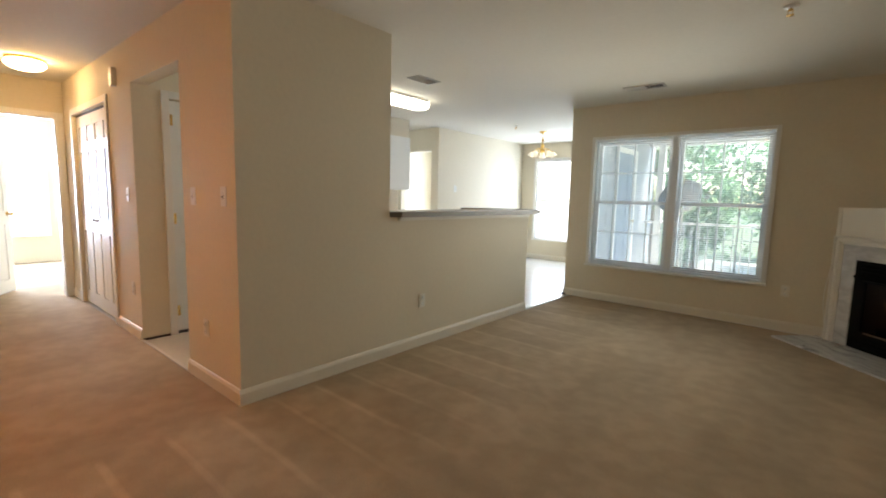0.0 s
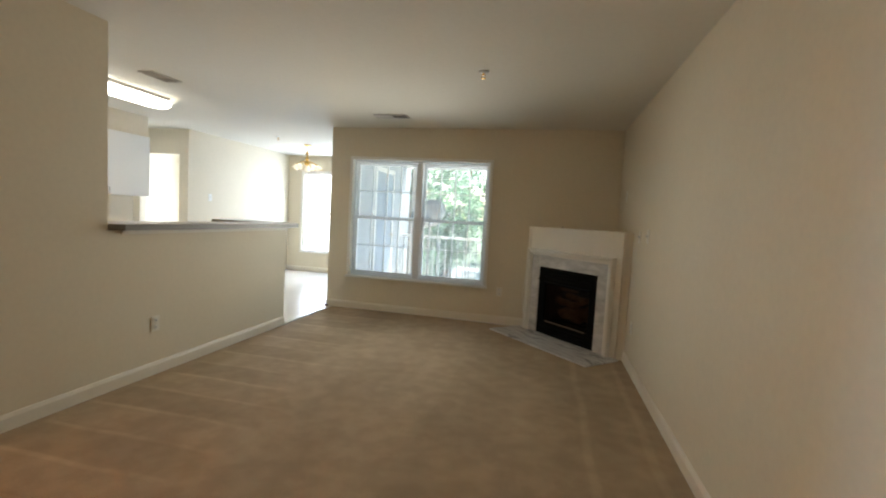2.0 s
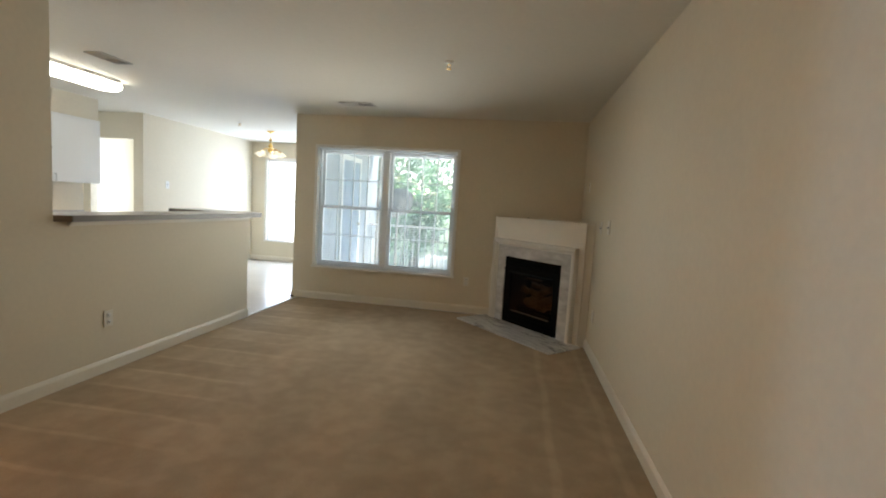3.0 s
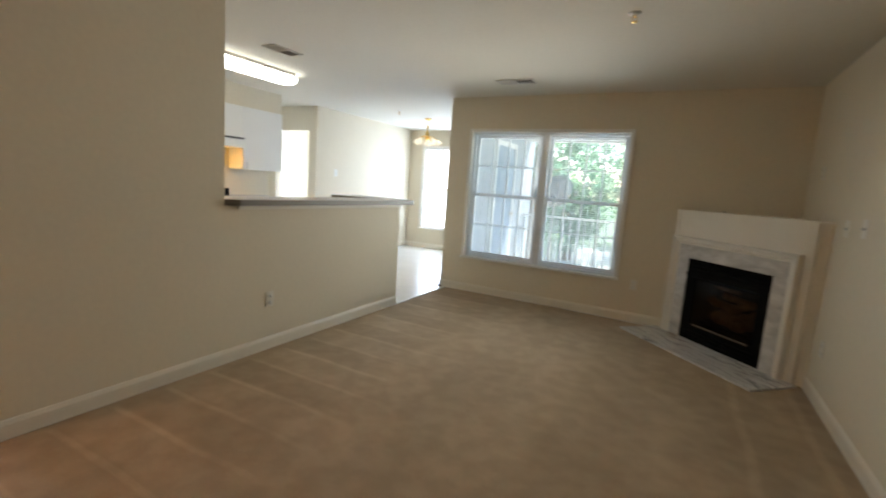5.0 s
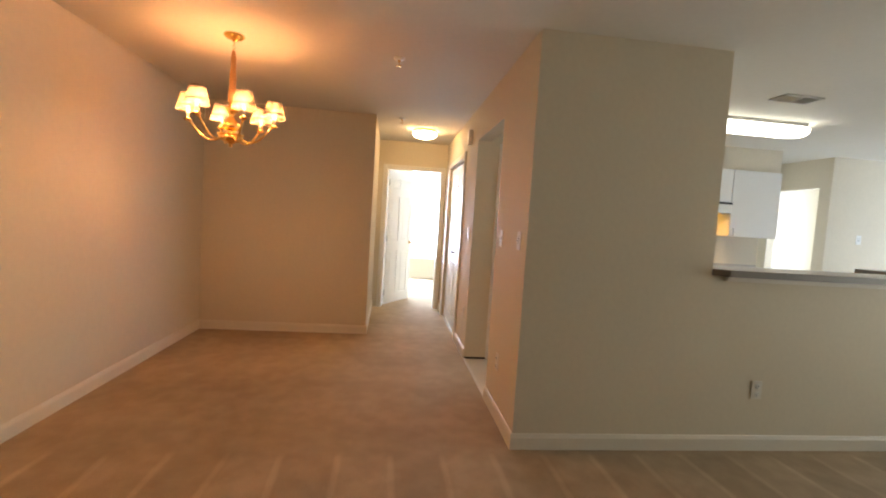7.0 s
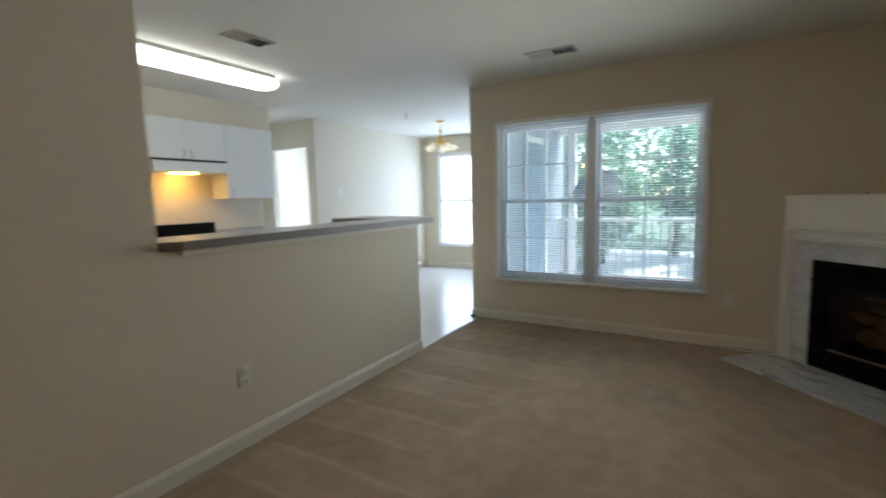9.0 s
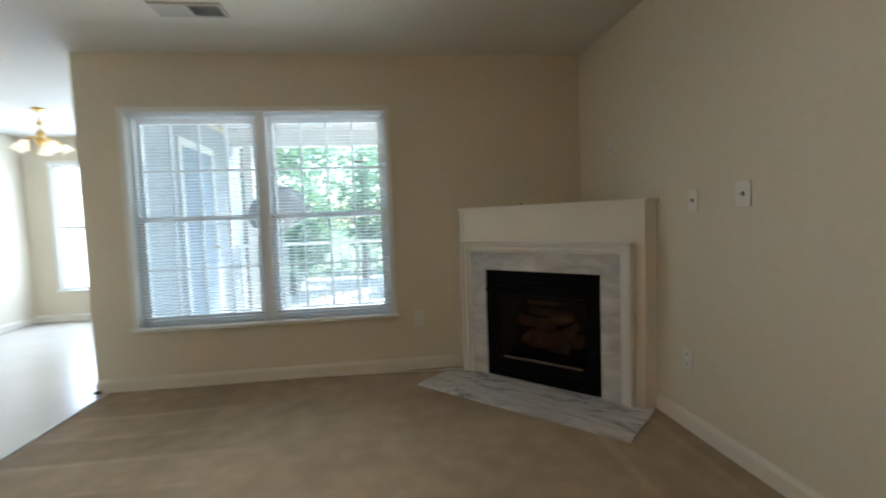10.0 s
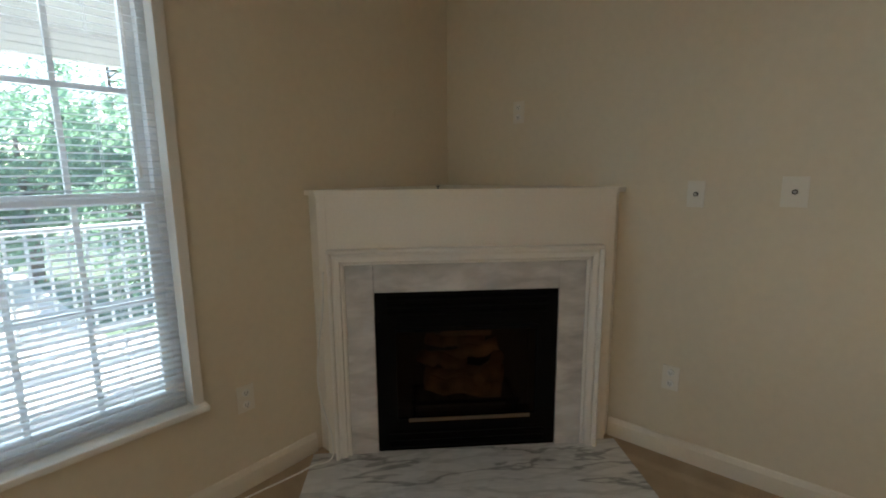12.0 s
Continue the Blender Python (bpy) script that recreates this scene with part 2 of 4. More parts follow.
NOOKGLASS = glow("lit_frosted_glass", (1.0, 0.80, 0.52), 0.10)
BACKDROP = glow("bright_sky_backdrop", (0.93, 0.97, 1.0), 0.5)
HOODLIGHT = glow("lit_hood_lens", (1.0, 0.50, 0.08), 4.5)



def smoked_build(nodes, links, bsdf):
    clear = nodes.new("ShaderNodeBsdfTransparent")
    clear.inputs["Color"].default_value = (0.74, 0.66, 0.58, 1)
    shine = nodes.new("ShaderNodeBsdfGlossy")
    shine.inputs["Roughness"].default_value = 0.08
    mix = nodes.new("ShaderNodeMixShader")
    mix.inputs["Fac"].default_value = 0.012
    links.new(clear.outputs[0], mix.inputs[1])
    links.new(shine.outputs[0], mix.inputs[2])
    links.new(mix.outputs[0], nodes["Material Output"].inputs["Surface"])


SMOKED = material("smoked_glass", smoked_build)

# ---- mesh helpers ----


def box(bm, x0, x1, y0, y1, z0, z1):
    m = Matrix.LocRotScale(((x0 + x1) / 2, (y0 + y1) / 2, (z0 + z1) / 2), None, (x1 - x0, y1 - y0, z1 - z0))
    return bmesh.ops.create_cube(bm, size=1.0, matrix=m)["verts"]


def boxes(*spans, bevel=0.0):
    bm = bmesh.new()
    for s in spans:
        box(bm, *s)
    if bevel:
        bmesh.ops.bevel(bm, geom=bm.edges[:], offset=bevel, segments=2, affect="EDGES", profile=0.6)
    return bm


def lathe(profile, steps=32, cap=True):
    """A turned solid round z from (radius, height) pairs."""
    bm = bmesh.new()
    rings = []
    for r, z in profile:
        rings.append([bm.verts.new((max(r, 1e-4) * math.cos(a), max(r, 1e-4) * math.sin(a), z)) for a in [2 * math.pi * k / steps for k in range(steps)]])
    for a, b in zip(rings, rings[1:]):
        for k in range(steps):
            f = bm.faces.new((a[k], a[(k + 1) % steps], b[(k + 1) % steps], b[k]))
            f.smooth = True
    if cap:
        bm.faces.new(rings[0][::-1])
        bm.faces.new(rings[-1])
    bmesh.ops.recalc_face_normals(bm, faces=bm.faces[:])
    return bm


def tube(points, radius, steps=10, taper=1.0):
    """A round bar along points."""
    bm = bmesh.new()
    pts = [Vector(p) for p in points]
    rings = []
    for i, p in enumerate(pts):
        way = (pts[min(i + 1, len(pts) - 1)] - pts[max(i - 1, 0)]).normalized()
        side = way.orthogonal().normalized() if not rings else (last - way * last.dot(way)).normalized()
        last = side
        up = way.cross(side)
        r = radius * (1 + (taper - 1) * i / max(1, len(pts) - 1))
        rings.append([bm.verts.new(p + r * (side * math.cos(a) + up * math.sin(a))) for a in [2 * math.pi * k / steps for k in range(steps)]])
    for a, b in zip(rings, rings[1:]):
        for k in range(steps):
            bm.faces.new((a[k], a[(k + 1) % steps], b[(k + 1) % steps], b[k])).smooth = True
    bm.faces.new(rings[0][::-1])
    bm.faces.new(rings[-1])
    return bm


def moved(bm, m):
    bmesh.ops.transform(bm, matrix=m, verts=bm.verts[:])
    return bm


def merged(*parts_):
    out = bmesh.new()
    for b in parts_:
        me = bpy.data.meshes.new("tmp")
        b.to_mesh(me)
        out.from_mesh(me)
        bpy.data.meshes.remove(me)
        b.free()
    return out


def mesh_of(name, bm, mat):
    me = bpy.data.meshes.new(name)
    bm.to_mesh(me)
    bm.free()
    me.materials.append(mat)
    return me


def part(name, bm, mat, parent=None, label=""):
    ob = new(name, mesh_of(name, bm, mat))
    ob.parent = parent
    return tagged(ob, label)


def shared(name, me, parent, m=None):
    ob = new(name, me)
    ob.parent = parent
    if m is not None:
        ob.matrix_basis = m
    return ob


def thing(name, label, category, m=None, group="", kind=""):
    ob = new(name)
    ob.empty_display_size = 0.1
    if m is not None:
        ob.matrix_basis = m
    return tagged(ob, label, category, group, kind)


def structure(name, bm, mat, label, category):
    return tagged(part(name, bm, mat), label, category, "", "structure")


def panel_with_holes(axis, a, b, u0, u1, z0, z1, holes=()):
    """A wall slab from a to b along axis, u0 to u1 across, with rectangular holes (u0, u1, z0, z1)."""
    us = sorted({u0, u1, *[h[0] for h in holes], *[h[1] for h in holes]})
    zs = sorted({z0, z1, *[h[2] for h in holes], *[h[3] for h in holes]})
    us, zs = [u for u in us if u0 <= u <= u1], [z for z in zs if z0 <= z <= z1]
    solid = {}
    for i in range(len(us) - 1):
        for j in range(len(zs) - 1):
            um, zm = (us[i] + us[i + 1]) / 2, (zs[j] + zs[j + 1]) / 2
            solid[i, j] = not any(h[0] < um < h[1] and h[2] < zm < h[3] for h in holes)
    bm = bmesh.new()

    def at(d, u, z):
        return (d, u, z) if axis == "x" else (u, d, z)

    def quad(*corners):
        bm.faces.new([bm.verts.new(c) for c in corners])
    for (i, j), full in solid.items():
        if not full:
            continue
        p, q, r, s = us[i], us[i + 1], zs[j], zs[j + 1]
        for d in (a, b):
            quad(at(d, p, r), at(d, q, r), at(d, q, s), at(d, p, s))
        if not solid.get((i - 1, j)):
            quad(at(a, p, r), at(b, p, r), at(b, p, s), at(a, p, s))
        if not solid.get((i + 1, j)):
            quad(at(a, q, r), at(b, q, r), at(b, q, s), at(a, q, s))
        if not solid.get((i, j - 1)):
            quad(at(a, p, r), at(b, p, r), at(b, q, r), at(a, q, r))
        if not solid.get((i, j + 1)):
            quad(at(a, p, s), at(b, p, s), at(b, q, s), at(a, q, s))
    bmesh.ops.remove_doubles(bm, verts=bm.verts[:], dist=1e-5)
    bmesh.ops.recalc_face_normals(bm, faces=bm.faces[:])
    return bm


# ---- setting ----
H = 2.44
XR, YW, XN, YN, XK = 3.65, 4.47, -0.08, 7.5, -2.6      # side wall, window wall, nook walls
YD, XD, XE = -2.78, -2.55, -4.15                       # dining walls, hall end
YL = -1.0                                              # hall's other wall
WIN = (0.235, 2.095, 0.455, 2.025)                     # living window opening: x0, x1, z0, z1
YB = 4.71                                              # wall with the laundry doorway

structure("floor_carpet", boxes((0.0, XR + .12, YD - .12, YW + .1, -.1, 0), (XD - .12, 0.0, YD - .12, 0, -.1, 0), (XE - .12, XD - .12, YL - .12, 0, -.1, 0), (-8.0, XE - .12, -3.2, 2.2, -.1, 0)), CARPET, "beige cut-pile carpet with vacuum strokes", "carpet floor")
structure("floor_vinyl", boxes((XK - 1.8, 0.0, 0.0, YB + .1, -.1, -.004), (XK - 1.8, XN + .1, YB + .1, YN + .1, -.1, -.004)), VINYL, "pale glossy sheet vinyl kitchen floor", "vinyl floor")
structure("ceiling", boxes((XD - .12, XR + .12, YD - .12, YW + .12, H, H + .1), (XE - 4.0, XD - .12, -3.2, 4.0, H, H + .1), (XK - 1.8, XN + .12, YW + .12, YN + .12, H, H + .1), (XK - 1.8, XD - .12, 4.0, YW + .12, H, H + .1)), CEIL, "off-white lightly textured painted ceiling", "ceiling")

structure("wall_window", panel_with_holes("y", YW, YW + .14, XN, XR + .12, 0, H, [WIN]), PAINT, "cream painted wall round the twin window", "wall")
structure("wall_side", boxes((XR, XR + .12, YD, YW, 0, H)), PAINT, "plain cream painted side wall", "wall")
structure("wall_south", boxes((XD - .12, XR + .12, YD - .12, YD, 0, H)), PAINT, "cream painted dining side wall", "wall")
structure("wall_dining_end", boxes((XD - .12, XD, YD, YL, 0, H)), PAINT, "cream painted dining end wall", "wall")
structure("wall_hall_side", boxes((XE, XD - .12, YL - .12, YL, 0, H)), PAINT, "cream painted hall wall", "wall")
structure("wall_hall_end", panel_with_holes("x", XE - .12, XE, -3.2, 2.2, 0, H, [(-.87, -.07, -.01, 2.04)]), PAINT, "cream painted hall end wall with a doorway", "wall")
structure("wall_hall_kitchen", panel_with_holes("y", 0, .12, XE, 0, 0, H, [(-1.75, -.76, -.01, 2.11), (-3.72, -2.46, -.01, 2.04)]), PAINT, "cream painted hall wall with closet and kitchen openings", "wall")
structure("wall_tall", boxes((-.12, 0, .12, 1.18, 0, H)), PAINT, "cream painted full-height wall beside the bar", "wall")
structure("wall_bar", boxes((-.12, 0, 1.18, 3.285, 0, 1.10), (-.95, -.12, 3.165, 3.285, 0, 1.10)), PAINT, "cream painted half wall under the bar top", "half wall")
structure("wall_kitchen_back", boxes((XK - .32, XK - .2, 1.0, 3.95, 0, H)), PAINT, "cream kitchen wall behind the cabinets", "wall")
structure("wall_passage", panel_with_holes("x", -1.87, -1.75, .12, 1.0, 0, H, [(.27, .97, -.01, 2.03)]), PAINT, "cream passage wall with a closed door", "wall")
structure("wall_kitchen_south", boxes((XK - .32, -1.75, 1.0, 1.12, 0, H)), PAINT, "cream kitchen end wall", "wall")
structure("wall_laundry", panel_with_holes("y", YB, YB + .12, XK - 1.8, XK, 0, H, [(-3.5, XK - .16, -.01, 2.06)]), PAINT, "cream wall with the laundry doorway", "wall")
structure("wall_laundry_side", boxes((XK - 1.8, XK - 1.68, 3.95, 6.5, 0, H), (XK - 1.68, XK - .32, 3.83, 3.95, 0, H)), PAINT, "cream wall closing the laundry", "wall")
structure("wall_laundry_back", boxes((XK - 1.68, XK - .12, 6.4, 6.52, 0, H)), PAINT, "cream laundry back wall", "wall")
structure("wall_nook_side", boxes((XK - .12, XK, YB + .12, YN, 0, H)), PAINT, "cream breakfast nook wall", "wall")
structure("wall_nook_window", panel_with_holes("y", YN, YN + .14, XK - .12, XN + .14, 0, H, [(-2.25, -.45, .42, 2.08)]), PAINT, "cream nook wall round its window", "wall")
structure("wall_nook_balcony", boxes((XN, XN + .14, YW + .14, YN, 0, H)), PAINT, "wall between the nook and the balcony", "wall")
structure("wall_bedroom", merged(panel_with_holes("x", -7.75, -7.63, -3.2, 2.2, 0, H, [(-1.45, .3, .46, 2.1)]), boxes((-7.63, XE - .12, -3.3, -3.2, 0, H), (-7.63, XE - .12, 2.2, 2.3, 0, H))), PAINT, "pale bedroom walls round a bright window", "wall")
structure("wall_closet", boxes((XE, -2.2, .75, .85, 0, H), (-2.3, -2.2, .12, .75, 0, H)), PAINT, "closet back wall", "wall")


def baseboard(name, axis, d, out, u0, u1):
    """A moulded skirting along a wall face at d, standing out to the side of sign out."""
    bm = bmesh.new()
    prof = [(0, 0), (.014, 0), (.014, .072), (.010, .082), (.006, .092), (0, .096)]
    ends = []
    for u in (u0, u1):
        ends.append([bm.verts.new((d + out * p, u, z) if axis == "x" else (u, d + out * p, z)) for p, z in prof])
    n = len(prof)
    for k in range(n):
        bm.faces.new((ends[0][k], ends[0][(k + 1) % n], ends[1][(k + 1) % n], ends[1][k]))
    bm.faces.new(ends[0])
    bm.faces.new(ends[1][::-1])
    bmesh.ops.recalc_face_normals(bm, faces=bm.faces[:])
    return structure(name, bm, BASEPAINT, "cream-white painted moulded baseboard", "baseboard")


baseboard("baseboard_bar", "x", 0, 1, -.014, 3.285)
baseboard("baseboard_corner", "y", 0, -1, -.76, 0)
baseboard("baseboard_hall", "y", 0, -1, -2.39, -1.75)
baseboard("baseboard_hall_far", "y", 0, -1, XE, -3.79)
baseboard("baseboard_window", "y", YW, -1, XN, 2.62)
baseboard("baseboard_side", "x", XR, -1, YD, 3.42)
baseboard("baseboard_south", "y", YD, 1, XD, XR)
baseboard("baseboard_dining", "x", XD, 1, YD, YL)
baseboard("baseboard_hall_side", "y", YL, 1, XE, XD)
baseboard("baseboard_nook", "x", XK, 1, YB, YN)
baseboard("baseboard_nook_window", "y", YN, -1, XK, XN)
baseboard("baseboard_bar_end", "y", 3.285, 1, -.95, 0)
baseboard("baseboard_window_end", "x", XN, -1, YW, YN)

# ---- living window ----


def framed(x0, x1, z0, z1, w, y0, y1, bevel=0.003):
    """A rectangular frame of bar width w, in the xz plane."""
    return boxes((x0, x0 + w, y0, y1, z0, z1), (x1 - w, x1, y0, y1, z0, z1), (x0 + w, x1 - w, y0, y1, z0, z0 + w), (x0 + w, x1 - w, y0, y1, z1 - w, z1), bevel=bevel)


def sash(parent, x0, x1, z0, z1, y, cols, rows_):
    s = part("sash", framed(x0, x1, z0, z1, .038, y, y + .032), VINYLFRAME, parent, "white vinyl sash with a muntin grid")
    gx0, gx1, gz0, gz1 = x0 + .038, x1 - .038, z0 + .038, z1 - .038
    for k in range(1, cols):
        x = gx0 + (gx1 - gx0) * k / cols
        part("muntin", boxes((x - .008, x + .008, y + .006, y + .026, gz0, gz1)), VINYLFRAME, s)
    for k in range(1, rows_):
        z = gz0 + (gz1 - gz0) * k / rows_
        part("muntin", boxes((gx0, gx1, y + .008, y + .024, z - .008, z + .008)), VINYLFRAME, s)
    pane = part("pane", boxes((gx0 - .004, gx1 + .004, y + .014, y + .018, gz0 - .004, gz1 + .004)), GLASS, s, "clear window pane")
    pane.visible_shadow = False
    return s


x0, x1, z0, z1 = WIN
win = thing("window_1", "white twin double-hung window with mini blinds inside", "window", kind="structure")
MX = (x0 + x1) / 2
part("window_frame", framed(x0, x1, z0, z1, .03, YW + .06, YW + .135), VINYLFRAME, win, "white vinyl outer frame")
part("mullion", boxes((MX - .04, MX + .04, YW + .052, YW + .135, z0 + .03, z1 - .03), bevel=.004), VINYLFRAME, win)
part("casing", boxes((x0 - .034, x0 + .004, YW - .014, YW + .061, z0 + .005, z1 + .034), (x1 - .004, x1 + .034, YW - .014, YW + .061, z0 + .005, z1 + .034), (x0 + .004, x1 - .004, YW - .014, YW + .061, z1 - .004, z1 + .034), bevel=.003), TRIM, win, "narrow white painted casing")
part("window_sill", boxes((x0 - .042, x1 + .042, YW - .045, YW + .061, z0 - .022, z0 + .004), bevel=.006), TRIM, win, "white painted stool")
MZ = 1.25
for a, b in ((x0 + .03, MX - .04), (MX + .04, x1 - .03)):
    sash(win, a, b, MZ - .02, z1 - .03, YW + .100, 4, 2)
    sash(win, a, b, z0 + .03, MZ + .02, YW + .066, 4, 2)
    part("sash_lock", boxes(((a + b) / 2 - .03, (a + b) / 2 + .03, YW + .05, YW + .066, MZ + .0, MZ + .018), bevel=.003), VINYLFRAME, win)


def blind(label, x0, x1, ztop, zbot, y, tilt, pitch=.0235):
    b = thing("mini_blind", label, "window blind", pose((x0 + x1) / 2, y, zbot), "mini blinds in the living window")
    w = (x1 - x0) / 2
    part("headrail", boxes((-w, w, -.014, .014, ztop - zbot - .026, ztop - zbot), bevel=.003), BLIND, b, "white metal headrail")
    part("bottom_rail", boxes((-w + .003, w - .003, -.012, .012, .0, .012), bevel=.003), BLIND, b)
    # one slat: a shallow arched strip
    bm = bmesh.new()
    rings = []
    for y_, z_ in ((-.0125, -.0012), (-.0045, .0008), (.0045, .0008), (.0125, -.0012), (.0045, .0002), (-.0045, .0002)):
        c, s = math.cos(radians(tilt)), math.sin(radians(tilt))
        rings.append([bm.verts.new((x, y_ * c - z_ * s, y_ * s + z_ * c)) for x in (-w + .004, w - .004)])
    for k in range(6):
        p, q = rings[k], rings[(k + 1) % 6]
        bm.faces.new((p[0], q[0], q[1], p[1]))
    me = mesh_of("slat", bm, BLIND)
    n = int((ztop - zbot - .05) / pitch)
    for k in range(n):
        shared("slat", me, b, pose(0, 0, .024 + k * pitch))
    for x in (-w * .62, 0, w * .62):
        part("ladder_cord", boxes((x - .0008, x + .0008, -.0135, -.0125, .01, ztop - zbot - .02), (x - .0008, x + .0008, .0125, .0135, .01, ztop - zbot - .02)), BLIND, b)
    return b


blind("white metal mini blind with open slats, beside the mullion", x0 + .012, MX - .03, z1 - .002, z0 + .004, YW + .034, 12)
wand = blind("white metal mini blind with open slats and a wand", MX + .03, x1 - .012, z1 - .002, z0 + .004, YW + .034, 12)
part("tilt_wand", moved(tube([(0, 0, 0), (0, 0, .75)], .004, 8), pose(-.36, -.02, .75)), PLASTIC, wand, "slim tilt wand")
part("pull_cord", boxes((.372, .375, -.02, -.017, .9, 1.53), (.369, .378, -.023, -.014, .86, .90)), PLASTIC, wand)

# ---- corner fireplace ----
FP = pose(3.09, 3.905, 0, 0, 0, -46)
fire = thing("corner_fireplace", "white corner fireplace with marble facing and black gas insert", "fireplace", FP)
UL, UR = -.662, .685                                    # ends of the chase's face


def prism(points, z0, z1, bevel=0.0):
    """An upright solid over a plan outline."""
    bm = bmesh.new()
    lo, hi = [[bm.verts.new((x, y, z)) for x, y in points] for z in (z0, z1)]
    bm.faces.new(lo[::-1]), bm.faces.new(hi)
    for k in range(len(points)):
        j = (k + 1) % len(points)
        bm.faces.new((lo[k], lo[j], hi[j], hi[k]))
    bmesh.ops.recalc_face_normals(bm, faces=bm.faces[:])
    if bevel:
        bmesh.ops.bevel(bm, geom=bm.edges[:], offset=bevel, segments=2, affect="EDGES")
    return bm


part("chase", panel_with_holes("y", 0, .03, UL, UR, 0, 1.235, [(-.425, .425, -.01, .80)]), MANTEL, fire, "off-white painted chase")
part("chase_return", prism([(UL, .0305), (UL + .02, .0305), (UL - .085, .14), (UL - .105, .14)], 0, 1.235), MANTEL, fire)
part("chase_return", prism([(UR, .0305), (UR - .02, .0305), (UR + .06, .10), (UR + .08, .10)], 0, 1.235), MANTEL, fire)
part("chase_edge", boxes((UL + .002, UL + .040, -.006, 0, 0, 1.235), bevel=.002), MANTEL, fire)
part("mantel_top", prism([(UL - .004, -.008), (UR + .004, -.008), (UR + .07, .055), (.02, .78), (-.02, .78), (UL - .10, .11)], 1.2355, 1.258, .002), MANTEL, fire, "off-white painted triangular ledge")
# marble facing
part("marble_slab", boxes((-.55, -.426, -.022, 0, .0, .93), bevel=.002), PALEMARBLE, fire, "grey-veined white marble slab")
part("marble_slab", boxes((.426, .55, -.022, 0, .0, .93), bevel=.002), PALEMARBLE, fire, "grey-veined white marble slab")
part("marble_slab", boxes((-.425, .425, -.022, 0, .80, .93), bevel=.002), PALEMARBLE, fire, "grey-veined white marble slab")
part("hearth", boxes((-.735, .735, -.465, -.001, -.01, .016), bevel=.004), MARBLE, fire, "polished grey-veined marble hearth")


def moulding(length, near=0.0, far=0.0):
    """A stepped casing along x from 0 to length, 0.07 wide; near and far: how the ends slope for a mitre."""
    prof = [(0, 0), (0, -.030), (.008, -.034), (.016, -.030), (.020, -.046), (.038, -.052), (.051, -.046), (.054, -.060), (.062, -.066), (.070, -.060), (.070, 0)]
    bm = bmesh.new()
    ends = [[bm.verts.new((x + z * slope, y, z)) for z, y in prof] for x, slope in ((0, near), (length, far))]
    n = len(prof)
    for k in range(n):
        bm.faces.new((ends[0][k], ends[1][k], ends[1][(k + 1) % n], ends[0][(k + 1) % n]))
    bm.faces.new(ends[0])
    bm.faces.new(ends[1][::-1])
    bmesh.ops.recalc_face_normals(bm, faces=bm.faces[:])
    return bm


part("surround_head", moved(moulding(1.10, -1, 1), pose(-.55, 0, .93)), TRIM, fire, "moulded white surround")
part("surround_leg", moved(moulding(.93, 0, 1), pose(-.55, 0, .0, 0, -90, 0)), TRIM, fire, "moulded white surround")
part("surround_leg", moved(moulding(.93, 0, 1), Matrix.Diagonal((-1, 1, 1, 1)) @ pose(-.55, 0, .0, 0, -90, 0)), TRIM, fire, "moulded white surround")
for o_ in fire.children:
    if o_.name.startswith("surround_leg"):
        bm = bmesh.new()
        bm.from_mesh(o_.data)
        bmesh.ops.recalc_face_normals(bm, faces=bm.faces[:])
        bm.to_mesh(o_.data)
        bm.free()
part("picture_hook", moved(lathe([(.003, 0), (.003, .008), (.008, .010), (.007, .014), (0, .015)], 10), pose(-.13, .004, 1.259)), DARKSLOT, fire, "small dark screw on the ledge")
# firebox insert
ins = part("firebox", boxes((-.40, -.39, .03, .36, .02, .79), (.39, .40, .03, .36, .02, .79), (-.39, .39, .35, .36, .02, .79), (-.39, .39, .03, .35, .02, .03), (-.39, .39, .03, .35, .78, .79)), SOOT, fire, "sooty black firebox")
part("insert_face", panel_with_holes("y", -.012, .012, -.424, .424, .017, .798, [(-.33, .33, .175, .615)]), BLACK, fire, "black enamelled steel face")
for z in (.035, .07, .105):
    part("louvre", moved(boxes((-.37, .37, -.010, .006, -.009, .009), bevel=.003), pose(0, -.014, z + .01, 35)), BLACK, fire)
for z in (.70, .735, .77):
    part("louvre", moved(boxes((-.37, .37, -.010, .006, -.009, .009), bevel=.003), pose(0, -.014, z, 35)), BLACK, fire)
part("glass_door", boxes((-.33, .33, .002, .006, .175, .615)), SMOKED, fire, "smoked glass door")
part("canopy", moved(merged(boxes((-.33, .33, -.05, -.01, .0, .012), (-.33, .33, -.014, -.006, .0, .05), bevel=.003)), pose(0, 0, .62)), BLACK, fire, "black heat deflector lip")
part("deflector_shine", boxes((-.12, .12, .03, .05, .565, .590), bevel=.006), WORN, fire, "dull steel baffle")
part("grate_bar", boxes((-.28, .30, -.026, -.012, .168, .182), bevel=.003), WORN, fire, "worn bronze trim bar")
part("grate", merged(*[boxes((x - .006, x + .006, .05, .28, .22, .232)) for x in (-.24, -.16, -.08, 0, .08, .16, .24)], boxes((-.27, .27, .06, .075, .205, .22), (-.27, .27, .25, .265, .205, .22), (-.26, -.245, .06, .265, .03, .205), (.245, .26, .06, .265, .03, .205))), BLACK, fire)
knob = part("damper_knob", moved(lathe([(.0, 0), (.012, .002), (.014, .012), (.010, .022), (0, .024)], 12), pose(-.41, -.012, .655, 90)), BLACK, fire)


